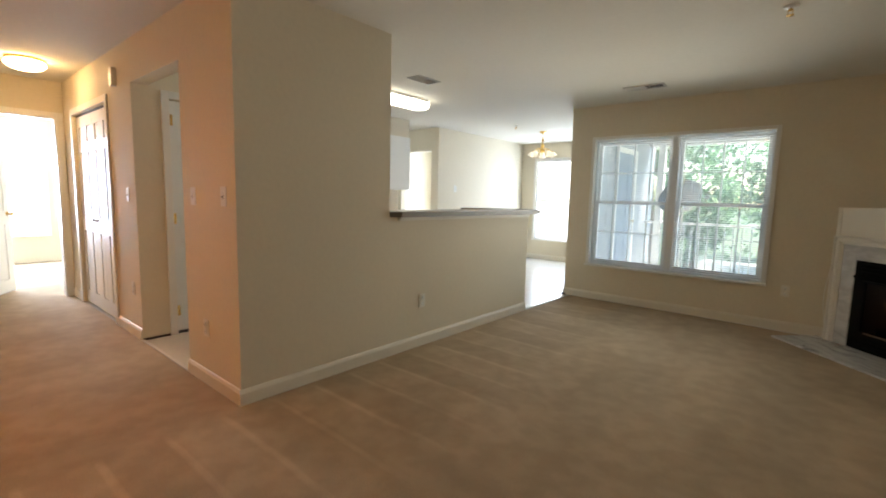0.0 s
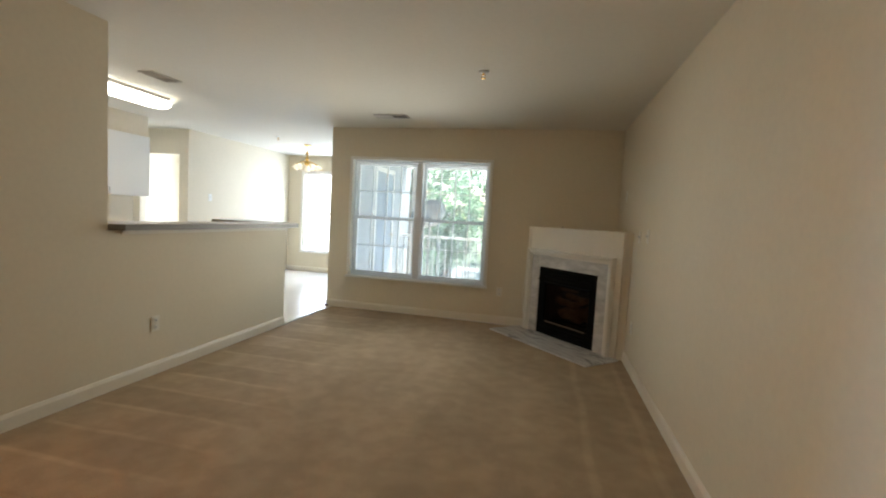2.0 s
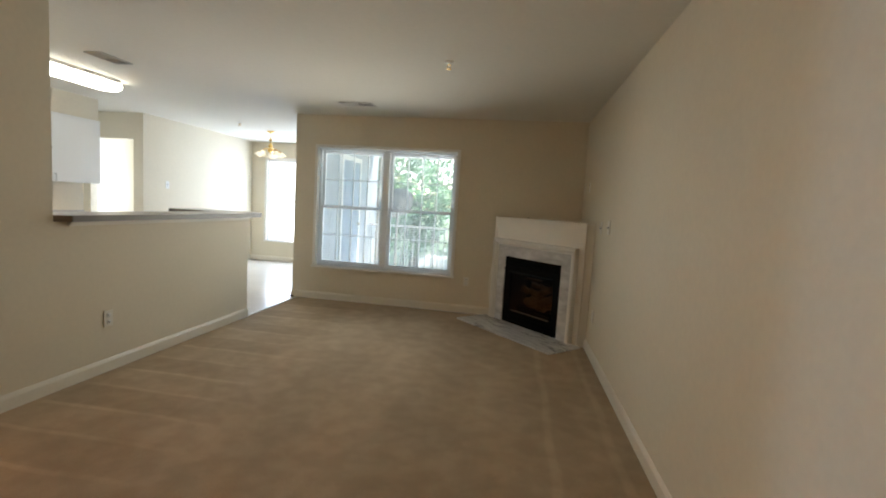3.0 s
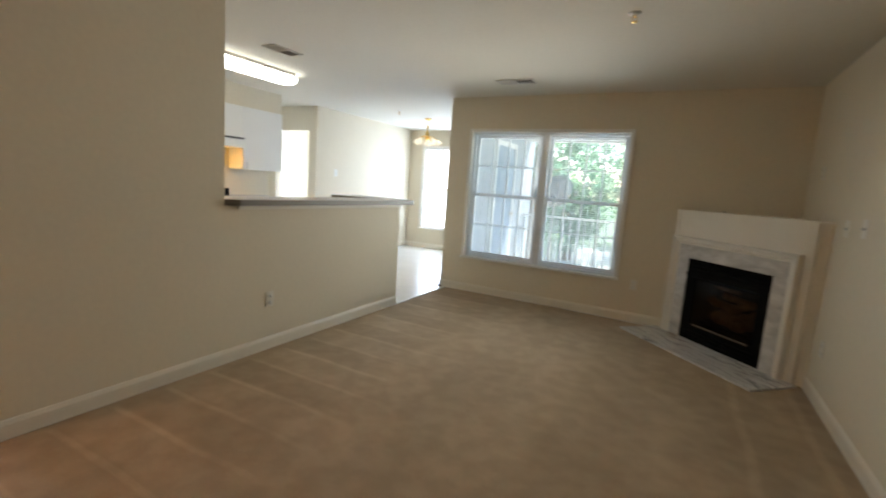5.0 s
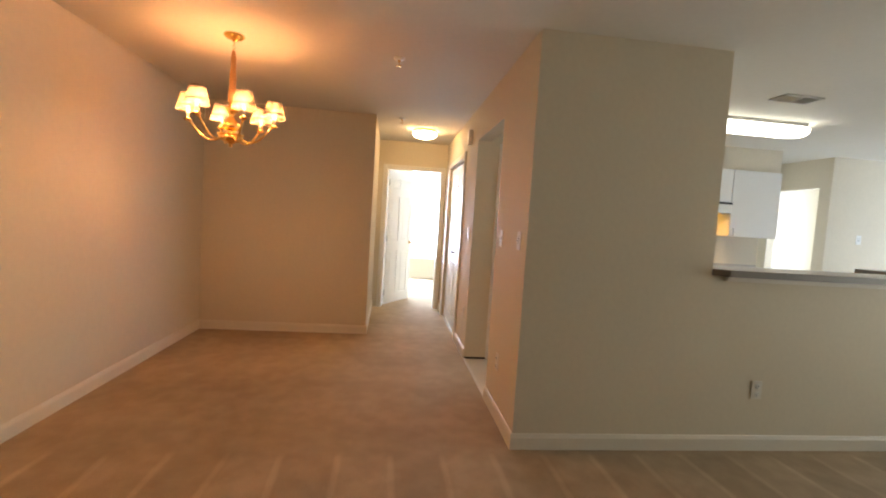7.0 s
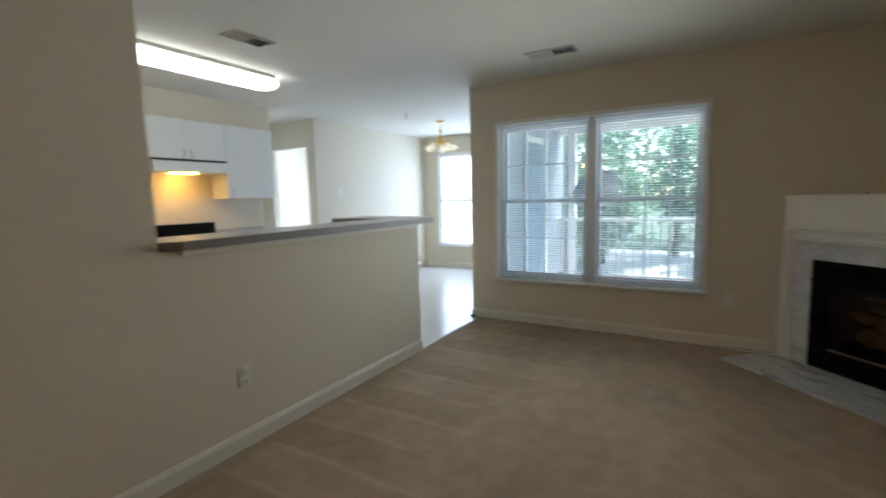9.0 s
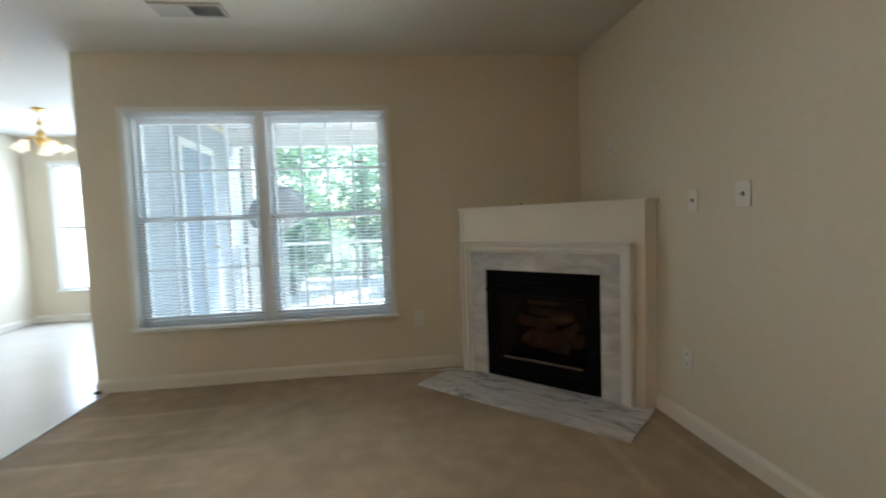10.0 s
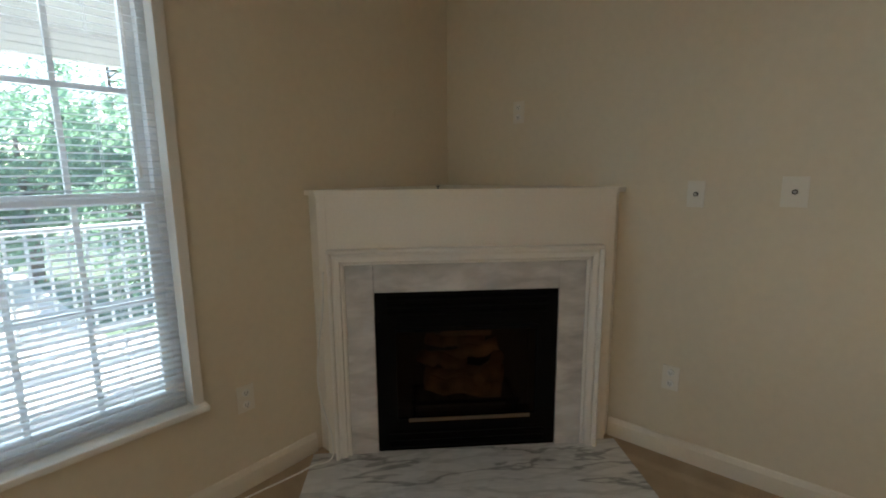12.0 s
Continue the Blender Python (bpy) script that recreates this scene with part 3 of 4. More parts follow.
def log(x, y, z, length, r, yaw, tilt, seed):
    rnd = random.Random(seed)
    pts = [Vector((-length / 2 + length * k / 8, .012 * math.sin(k * 1.3 + seed), .008 * math.cos(k * 1.7))) for k in range(9)]
    bm = tube(pts, r, 12)
    for v in bm.verts:
        v.co += Vector((rnd.uniform(-1, 1), rnd.uniform(-1, 1), rnd.uniform(-1, 1))) * r * .10
    return moved(bm, pose(x, y, z, 0, tilt, yaw))


for i, a in enumerate(((.01, .20, .285, .40, .050, 4, 0), (-.01, .10, .275, .36, .040, -8, 3), (-.11, .15, .40, .26, .034, 24, 20), (.04, .17, .43, .28, .031, -16, -17), (.13, .12, .36, .20, .030, 38, -24), (-.03, .22, .47, .30, .030, 6, 6))):
    part("log", log(*a, i + 1), LOG, fire, "charred ceramic gas log")

# ---- bar top ----
bar = thing("bar_top", "grey-brown laminate L-shaped raised bar top with dark edge", "counter", pose(0, 0, 1.10))
outline = [(-.34, 1.183), (.0, 1.183), (.065, 1.25), (.065, 3.44), (-.085, 3.69), (-.93, 3.69), (-.93, 3.235), (-.34, 3.235)]
bm = bmesh.new()
lo = [bm.verts.new((x, y, .0)) for x, y in outline]
hi = [bm.verts.new((x, y, .040)) for x, y in outline]
n = len(outline)
for k in range(n):
    bm.faces.new((lo[k], lo[(k + 1) % n], hi[(k + 1) % n], hi[k]))
bm.faces.new(lo[::-1]), bm.faces.new(hi)
bmesh.ops.recalc_face_normals(bm, faces=bm.faces[:])
bmesh.ops.bevel(bm, geom=[e for e in bm.edges], offset=.004, segments=2, affect="EDGES")
slab = part("slab_edge", bm, BARTOPEDGE, bar, "dark laminate edge")
bm = bmesh.new()
sheet = [(-.334, 1.19), (-.003, 1.19), (.059, 1.253), (.059, 3.438), (-.089, 3.684), (-.924, 3.684), (-.924, 3.241), (-.334, 3.241)]
a_ = [bm.verts.new((x, y, .0405)) for x, y in sheet]
b_ = [bm.verts.new((x, y, .0425)) for x, y in sheet]
for k in range(n):
    bm.faces.new((a_[k], a_[(k + 1) % n], b_[(k + 1) % n], b_[k]))
bm.faces.new(a_[::-1]), bm.faces.new(b_)
bmesh.ops.recalc_face_normals(bm, faces=bm.faces[:])
part("laminate_top", bm, BARTOP, bar, "pale speckled laminate top")
structure("trim_bar", boxes((.0, .018, 1.27, 3.285, 1.07, 1.098), (.0, .028, 1.27, 3.285, 1.085, 1.099), (-.95, .0, 3.285, 3.307, 1.06, 1.098), bevel=.003), MANTEL, "cream moulding under the bar top", "trim")

structure("trim_wall_foot", boxes((-.1, -.05, 4.44, 4.468, 0, .022), bevel=.004), STRIP, "small dark block at the foot of the wall corner", "trim")

# ---- doors ----


def six_panel_leaf(name, parent, w, h, t=.035, cols=2, label="", mat=None):
    """A leaf lying in xz from x=0 to w, with sunken panels that have raised fields on both faces."""
    rows_ = [(.14 * h / 2.03, .40 * h), (.475 * h, .815 * h), (.865 * h, .945 * h)]
    gap = .11 if cols == 2 else .075
    pw = (w - gap * (cols + 1)) / cols
    holes = [(gap + c * (pw + gap), gap + c * (pw + gap) + pw, a, b) for c in range(cols) for a, b in rows_]
    leaf = part(name, panel_with_holes("y", -t / 2, t / 2, 0, w, 0, h, holes), mat or DOORPAINT, parent, label)
    for a, b, c, d in holes:
        bm = bmesh.new()
        box(bm, a, b, -t / 2 + .010, t / 2 - .010, c, d)
        for s in (-1, 1):
            y0_, y1_ = s * (t / 2 - .010), s * (t / 2 - .002)
            o = [bm.verts.new(p) for p in ((a + .012, y0_, c + .012), (b - .012, y0_, c + .012), (b - .012, y0_, d - .012), (a + .012, y0_, d - .012))]
            i_ = [bm.verts.new(p) for p in ((a + .035, y1_, c + .035), (b - .035, y1_, c + .035), (b - .035, y1_, d - .035), (a + .035, y1_, d - .035))]
            bm.faces.new(i_)
            for k in range(4):
                bm.faces.new((o[k], o[(k + 1) % 4], i_[(k + 1) % 4], i_[k]))
        bmesh.ops.recalc_face_normals(bm, faces=bm.faces[:])
        part("door_panel", bm, mat or DOORPAINT, leaf)
    return leaf


def knob_on(parent, x, y, z, side):
    k = part("door_knob", moved(lathe([(.026, 0), (.026, .006), (.010, .010), (.010, .030), (.022, .036), (.027, .050), (.020, .062), (0, .066)], 18), pose(x, y, z, -90 * side)), BRASS, parent, "polished brass knob")
    return k


def hinges(parent, x, y, h, zs=(.18, 1.0, 1.84), mat=None):
    for z in zs:
        part("hinge", merged(boxes((x - .016, x + .016, y - .003, y + .003, z - .045, z + .045)), moved(tube([(0, 0, -.047), (0, 0, .047)], .006, 8), pose(x, y, z))), mat or BRASS, parent, "brass butt hinge")


# bedroom door, swung open into the bedroom
door = thing("door_1", "white six-panel bedroom door standing open", "door", pose(XE - .135, -.845, .012, 0, 0, 149), kind="structure")
six_panel_leaf("door_leaf", door, .775, 2.02, label="white painted six-panel leaf")
knob_on(door, .715, -.017, .93, -1)
knob_on(door, .715, .017, .93, 1)
hinges(door, .0, -.02, 2.02, mat=STEEL)


def casing_y(name, xa, xb, y, out, h, w=.06):
    """Door casing round an opening in a wall whose face is at y."""
    ya, yb = sorted((y, y + out * .016))
    return structure(name, boxes((xa - w, xa, ya, yb, 0, h + w), (xb, xb + w, ya, yb, 0, h + w), (xa, xb, ya, yb, h, h + w), bevel=.004), TRIM, "white painted door casing", "trim")


def casing_x(name, ya, yb, x, out, h, w=.06):
    xa, xb = sorted((x, x + out * .016))
    return structure(name, boxes((xa, xb, ya - w, ya, 0, h + w), (xa, xb, yb, yb + w, 0, h + w), (xa, xb, ya, yb, h, h + w), bevel=.004), TRIM, "white painted door casing", "trim")


casing_x("trim_bedroom_door", -.87, -.07, XE, 1, 2.04)
structure("trim_bedroom_jamb", boxes((XE - .125, XE + .004, -.87, -.855, 0, 2.04), (XE - .125, XE + .004, -.085, -.07, 0, 2.04), (XE - .125, XE + .004, -.855, -.085, 2.025, 2.04)), TRIM, "white door jamb lining", "trim")
casing_y("trim_closet", -3.72, -2.46, 0, -1, 2.04)
closet = thing("bifold_door", "white four-leaf panelled bifold closet doors, closed", "closet door", pose(-3.71, .04, .012))
for k in range(4):
    leaf = six_panel_leaf("bifold_leaf", closet, .308, 2.0, .03, 1, "white panelled bifold leaf")
    leaf.matrix_basis = pose(k * .311, 0, 0)
for x in (.56, .68):
    part("pull_knob", moved(lathe([(.008, 0), (.008, .014), (.016, .020), (.016, .028), (0, .032)], 14), pose(x, -.015, .93, 90)), STEEL, closet, "small metal pull knob")
structure("trim_closet_track", boxes((-3.72, -2.46, .03, .06, 2.016, 2.04)), STRIP, "dark bifold track", "trim")
passage = thing("door_2", "white six-panel passage door, closed, with brass hinges", "door", pose(-1.80, .285, .02, 0, 0, 90), kind="structure")
six_panel_leaf("door_leaf", passage, .67, 2.0, label="white painted six-panel leaf")
hinges(passage, .004, -.02, 2.0)
knob_on(passage, .61, -.017, .92, -1)
structure("trim_passage_door", boxes((-1.755, -1.735, .21, .27, 0, 2.09), (-1.755, -1.735, .97, 1.03, 0, 2.09), (-1.755, -1.735, .27, .97, 2.03, 2.09), bevel=.004), TRIM, "white painted door casing", "trim")
structure("trim_threshold", boxes((-1.748, -1.744, .0, .21, -.003, .016), (-1.79, -1.765, .27, .97, -.003, .012)), STRIP, "dark strip at the passage floor", "threshold")
structure("trim_carpet_edge", boxes((-1.75, -.76, -.012, .012, -.003, .006), (-.012, .012, 3.285, YW, -.003, .006), bevel=.002), VENTGREY, "metal carpet edge strip", "trim")

# ---- kitchen ----
XF, XB = -2.51, -2.80       # cabinet faces and back wall


def cabinet(name, label, y0, y1, z0, z1, xf, xb, doors, pulls="low", drawers=False):
    c = thing(name, label, "cabinet", pose((xf + xb) / 2, (y0 + y1) / 2, z0))
    d, w, h = (xf - xb) / 2, (y1 - y0) / 2, z1 - z0
    part("body", boxes((-d, d - .018, -w, w, 0, h), bevel=.001), CABINET, c)
    dw = 2 * w / doors
    for k in range(doors):
        a, b = -w + k * dw + .002, -w + (k + 1) * dw - .002
        leaf = part("door", boxes((d - .017, d, a, b, .003, h - .003), bevel=.002), CABINET, c, "flat white laminate door")
        py = b - .04 if k % 2 == 0 and doors > 1 else a + .04
        zz = .05 if pulls == "low" else h - .05
        part("handle", merged(boxes((d + .02, d + .026, py - .005, py + .005, zz - .045, zz + .045)), boxes((d, d + .02, py - .004, py + .004, zz - .044, zz - .036), (d, d + .02, py - .004, py + .004, zz + .036, zz + .044))), STEEL, leaf)
    return c


cabinet("wall_cabinet", "white laminate wall cabinet over the range hood", 2.42, 3.285, 1.765, 2.17, XF, XB, 2)
cabinet("wall_cabinet", "white full-depth laminate wall cabinet beside the hood", 3.29, 3.93, 1.365, 2.17, XF, XB, 1)
cabinet("wall_cabinet", "white laminate wall cabinet at the kitchen's far end", 1.55, 2.415, 1.365, 2.17, XF, XB, 2)
structure("wall_soffit", boxes((XB, XF - .03, 1.12, 3.93, 2.172, H)), PAINT, "painted soffit over the wall cabinets", "soffit")
hood = thing("range_hood", "white under-cabinet range hood with lit lamp", "range hood", pose(-2.60, 2.86, 1.605))
part("shell", merged(boxes((-.19, .16, -.38, .38, .03, .158), bevel=.006)), CABINET, hood, "white enamel shell")
part("under_cabinet_strip", boxes((.10, .172, -.38, .38, .136, .157), bevel=.003), DARKSLOT, hood, "dark strip under the cabinet")
part("lens", boxes((-.10, .06, -.12, .12, .018, .029), bevel=.003), HOODLIGHT, hood, "glowing amber lamp lens")
rng = thing("kitchen_range", "white range with black backguard", "stove", pose(-2.46, 2.86, 0))
part("body", boxes((-.31, .31, -.377, .377, .02, .905), bevel=.006), CABINET, rng, "white enamel body")
part("cooktop", boxes((-.31, .32, -.377, .377, .906, .925), bevel=.005), CABINET, rng)
part("backguard", boxes((-.33, -.25, -.37, .37, .926, 1.10), bevel=.008), BLACK, rng, "black control panel")
for y in (-.28, -.2, .2, .28):
    part("control_knob", moved(lathe([(.02, 0), (.018, .018), (.0, .02)], 14), pose(-.25, y, 1.02, 0, 90, 0)), BLACK, rng)
for x, y in ((-.12, -.19), (-.12, .19), (.15, -.19), (.15, .19)):
    part("burner", moved(lathe([(.10, 0), (.10, .006), (.085, .010), (.03, .010), (.02, .004), (0, .004)], 24), pose(x, y, .926)), BLACK, rng)
part("oven_door", boxes((.312, .33, -.36, .36, .20, .80), bevel=.004), CABINET, rng)
part("oven_handle", tube([(.37, -.3, .76), (.37, .3, .76)], .011), STEEL, rng)
cabinet("base_cabinet", "white laminate base cabinet beside the range", 3.245, 3.93, 0.0, .87, -2.20, XB, 1, "high")
cabinet("base_cabinet", "white laminate base cabinet at the kitchen's far end", 1.55, 2.475, 0.0, .87, -2.20, XB, 2, "high")
for a, b in ((3.245, 3.94), (1.55, 2.475)):
    ct = thing("worktop", "pale laminate worktop on the base cabinets", "countertop", pose(-2.49, (a + b) / 2, .872))
    part("slab", boxes((-.31, .315, -(b - a) / 2, (b - a) / 2, 0, .038), bevel=.005), BARTOP, ct)
    part("backsplash", boxes((-.308, -.29, -(b - a) / 2, (b - a) / 2, .039, .14), bevel=.003), BARTOP, ct)
kl = thing("kitchen_ceiling_light", "lit four-foot fluorescent wrap light with rounded ends", "ceiling light", pose(-1.39, 2.32, H))
# grey enamel paints in the pan's backlit shade
part("base_pan", boxes((-.112, .112, -.67, .67, -.034, 0), bevel=.004), VENTGREY, kl, "white metal pan, coloured grey as its backlit edge")
bm = bmesh.new()
prof = [(-.112, -.035), (-.122, -.055), (-.112, -.092), (-.07, -.116), (0, -.122), (.07, -.116), (.112, -.092), (.122, -.055), (.112, -.035)]
rings = []
for y, s in ((-.74, .35), (-.725, .62), (-.69, .86), (-.62, 1), (.62, 1), (.69, .86), (.725, .62), (.74, .35)):
    rings.append([bm.verts.new((x * s, y, -.035 + (z + .035) * (s ** .6))) for x, z in prof])
for a, b in zip(rings, rings[1:]):
    for k in range(len(prof) - 1):
        bm.faces.new((a[k], a[k + 1], b[k + 1], b[k])).smooth = True
    bm.faces.new((a[-1], a[0], b[0], b[-1]))
bm.faces.new(rings[0]), bm.faces.new(rings[-1][::-1])
bmesh.ops.recalc_face_normals(bm, faces=bm.faces[:])
part("diffuser", bm, TUBE, kl, "glowing white acrylic diffuser")

# ---- ceiling fittings ----


def register(label, x, y, length, width, along, flip=1):
    v = thing("ceiling_vent", label, "air vent", pose(x, y, H, 0, 0, 0 if along == "x" else 90), "ceiling registers")
    a, b = length / 2, width / 2
    part("frame", boxes((-a, a, -b, -b + .018, -.010, 0), (-a, a, b - .018, b, -.010, 0), (-a, -a + .018, -b + .018, b - .018, -.010, 0), (a - .018, a, -b + .018, b - .018, -.010, 0), (-.006, .006, -b + .018, b - .018, -.010, -.001), bevel=.002), VENTGREY, v)
    # flat dark sheet stands for the shade behind the louvres
    part("shade_sheet", boxes((-a + .018, a - .018, -b + .018, b - .018, -.0022, -.0012)), VENTSHADE, v, "dark sheet behind the louvres, for the shade inside")
    n = 13
    for side, lean in ((-1, 50 * flip), (1, -50 * flip)):
        me = mesh_of("slat", boxes((-.0005, .0005, -b + .02, b - .02, -.009, .009)), VENTGREY)
        for k in range(n):
            shared("slat", me, v, pose(side * (a - .018) * (k + .6) / n, 0, -.0085, 0, lean))
    return v


register("two-way metal ceiling register beside the window", 1.0, 3.785, .39, .17, "x")
register("two-way metal ceiling register over the kitchen", -.68, 2.26, .32, .17, "y", -1)


def sprinkler(x, y):
    s = thing("sprinkler_head", "small pendent sprinkler head on the ceiling", "sprinkler", pose(x, y, H), "sprinkler heads")
    part("escutcheon", lathe([(.040, 0), (.040, -.004), (.028, -.012), (.012, -.014)], 20), PLASTIC, s, "white round plate")
    part("head", merged(lathe([(.010, -.014), (.010, -.026), (.005, -.028)], 12), boxes((-.014, -.010, -.003, .003, -.05, -.02), (.010, .014, -.003, .003, -.05, -.02)), lathe([(.004, -.05), (.020, -.052), (.020, -.055), (.004, -.056)], 14)), BRASS, s, "brass frame and deflector")
    return s


sprinkler(2.275, 2.28)
sprinkler(-.72, -.79)
sprinkler(-1.42, 5.25)
sprinkler(-2.62, -.72)

hl = thing("hall_ceiling_light", "lit white glass flush ceiling light with gold rim", "ceiling light", pose(-3.2, -.42, H))
part("rim", lathe([(.13, 0), (.145, -.006), (.145, -.022), (.13, -.026)], 32), BRASS, hl, "polished brass rim")
part("bowl", lathe([(.135, -.027), (.150, -.040), (.148, -.060), (.120, -.085), (.07, -.102), (0, -.108)], 32), HALLGLASS, hl, "glowing white glass bowl")

# ---- chandeliers ----


def chandelier(label, m, arms, radius, drop, shade, hub, mat_shade, r_shade, up):
    """Turned brass stem with curved arms; each arm ends in a cup, a candle and a shade."""
    c = thing("chandelier", label, "chandelier", m)
    part("canopy", lathe([(.062, 0), (.064, -.008), (.050, -.022), (.018, -.030), (.008, -.044)], 28), BRASS, c, "round brass ceiling canopy")
    # chain wrapped in a fabric cord sleeve
    links_ = []
    n = int((drop - .30) / .026)
    for k in range(n):
        ring = []
        for a in range(9):
            t_ = 2 * math.pi * a / 8
            ring.append((.007 * math.cos(t_), 0, .016 * math.sin(t_)))
        links_.append(moved(tube(ring, .0018, 6), pose(0, 0, -.05 - k * .026, 0, 0, 90 * (k % 2))))
    part("chain", merged(*links_), BRASS, c, "brass chain")
    if shade == "fabric":
        part("chain_sleeve", lathe([(.010, -.10), (.017, -.15), (.015, -.20), (.022, -.27), (.019, -.33), (.027, -drop + .30), (.024, -drop + .27), (.010, -drop + .255)], 14), SLEEVE, c, "gathered golden cord sleeve")
    fat = 1.55 if shade == "fabric" else 1.0
    part("stem", lathe([(fat * r_, z_) for r_, z_ in [(.004, -drop + .27), (.012, -drop + .26), (.010, -drop + .24), (.028, -drop + .22), (.022, -drop + .20), (.010, -drop + .185), (.012, -drop + .16), (.030, -drop + .13), (.036, -drop + .105), (.026, -drop + .08), (.014, -drop + .07), (.034, -drop + .055), (.050, -drop + .035), (.044, -drop + .012), (.020, -drop), (.006, -drop - .014), (.010, -drop - .024), (0, -drop - .032)]], 24), BRASS, c, "turned polished brass stem")
    if shade == "fabric":
        part("drip_pan", lathe([(.03, -drop + .040), (.078, -drop + .046), (.084, -drop + .052), (.080, -drop + .054), (.03, -drop + .050)], 28), BRASS, c, "wide polished brass dish")
    for k in range(arms):
        a = 2 * math.pi * (k + .35) / arms
        ca, sa = math.cos(a), math.sin(a)
        curve = []
        for i in range(15):
            u = i / 14
            r = .03 + (radius - .03) * u
            z = -drop + .05 - hub * math.sin(math.pi * min(1, u * 1.08)) + up * u * u
            curve.append((r * ca, r * sa, z))
        arm = part("arm", tube(curve, .0075 if shade == "fabric" else .006, 8), BRASS, c, "curved brass arm")
        x, y, z = curve[-1]
        part("cup", moved(lathe([(.006, -.012), (.020, -.006), (.028, .004), (.012, .008), (.012, .012)], 18), pose(x, y, z)), BRASS, arm)
        if shade == "fabric":
            part("candle", moved(lathe([(.010, .010), (.010, .065), (.004, .068)], 12), pose(x, y, z)), PLASTIC, arm)
            part("bulb", moved(lathe([(.006, .068), (.014, .082), (.012, .100), (.003, .118)], 12), pose(x, y, z)), BULB, arm, "glowing candle bulb")
            sh = part("shade", moved(lathe([(r_shade, .055), (r_shade * .64, .160), (r_shade * .63, .160), (r_shade * .985, .055)], 24, cap=False), pose(x, y, z)), mat_shade, arm, "cream pleated fabric shade glowing from within")
            part("shade_trim", moved(lathe([(r_shade * .955, .076), (r_shade * .92, .088)], 24, cap=False), pose(x, y, z)), STRIP, sh)
            part("shade_trim", moved(lathe([(r_shade * .69, .153), (r_shade * .66, .164)], 24, cap=False), pose(x, y, z)), STRIP, sh)
            lamp("candle_bulb_light", "POINT", m @ pose(x, y, z + .084), DINING_POWER, WARM, .026)
        else:
            m2 = pose(x, y, z) @ pose(0, 0, 0, 0, 0, math.degrees(a)) @ pose(0, 0, 0, 0, 150, 0)
            part("shade", moved(lathe([(.016, 0), (.027, .012), (.042, .045), (.050, .075), (.062, .092), (.059, .092), (.047, .076), (.039, .046), (.024, .014), (.013, .004)], 24, cap=False), m2), mat_shade, arm, "frosted white glass tulip shade, lit")
    return c


DINING_POWER = 1.7


def cloth_build(nodes, links, bsdf):
    trans = nodes.new("ShaderNodeBsdfTranslucent")
    trans.inputs["Color"].default_value = (0.52, 0.45, 0.37, 1)
    diff = nodes.new("ShaderNodeBsdfDiffuse")
    co = nodes.new("ShaderNodeTexCoord")
    weave = nodes.new("ShaderNodeTexNoise")
    weave.inputs["Scale"].default_value = 160.0
    links.new(co.outputs["Object"], weave.inputs["Vector"])
    tone = nodes.new("ShaderNodeMapRange")
    tone.inputs["To Min"].default_value, tone.inputs["To Max"].default_value = 0.62, 0.86
    links.new(weave.outputs["Fac"], tone.inputs["Value"])
    mul = nodes.new("ShaderNodeVectorMath")
    mul.operation = "SCALE"
    mul.inputs[0].default_value = (1.0, 0.84, 0.66)
    links.new(tone.outputs[0], mul.inputs["Scale"])
    links.new(mul.outputs[0], diff.inputs["Color"])
    mix = nodes.new("ShaderNodeMixShader")
    mix.inputs["Fac"].default_value = 0.6
    links.new(diff.outputs[0], mix.inputs[1])
    links.new(trans.outputs[0], mix.inputs[2])
    gaps = nodes.new("ShaderNodeBsdfTransparent")
    gaps.inputs["Color"].default_value = (1.0, 0.95, 0.88, 1)
    loose = nodes.new("ShaderNodeMixShader")
    loose.inputs["Fac"].default_value = 0.62
    links.new(mix.outputs[0], loose.inputs[1])
    links.new(gaps.outputs[0], loose.inputs[2])
    links.new(loose.outputs[0], nodes["Material Output"].inputs["Surface"])


CLOTH = material("shade_cloth", cloth_build)
chandelier("polished brass six-arm chandelier with lit cream fabric shades", pose(-.62, -1.86, H, 0, 0, 12), 6, .265, .69, "fabric", .055, CLOTH, .072, .075)
chandelier("brass five-arm chandelier with lit frosted tulip shades", pose(-1.345, 6.02, H, 0, 0, 20), 5, .17, .36, "tulip", -.02, NOOKGLASS, .06, -.03)

# ---- switches, sockets, small wall fittings ----


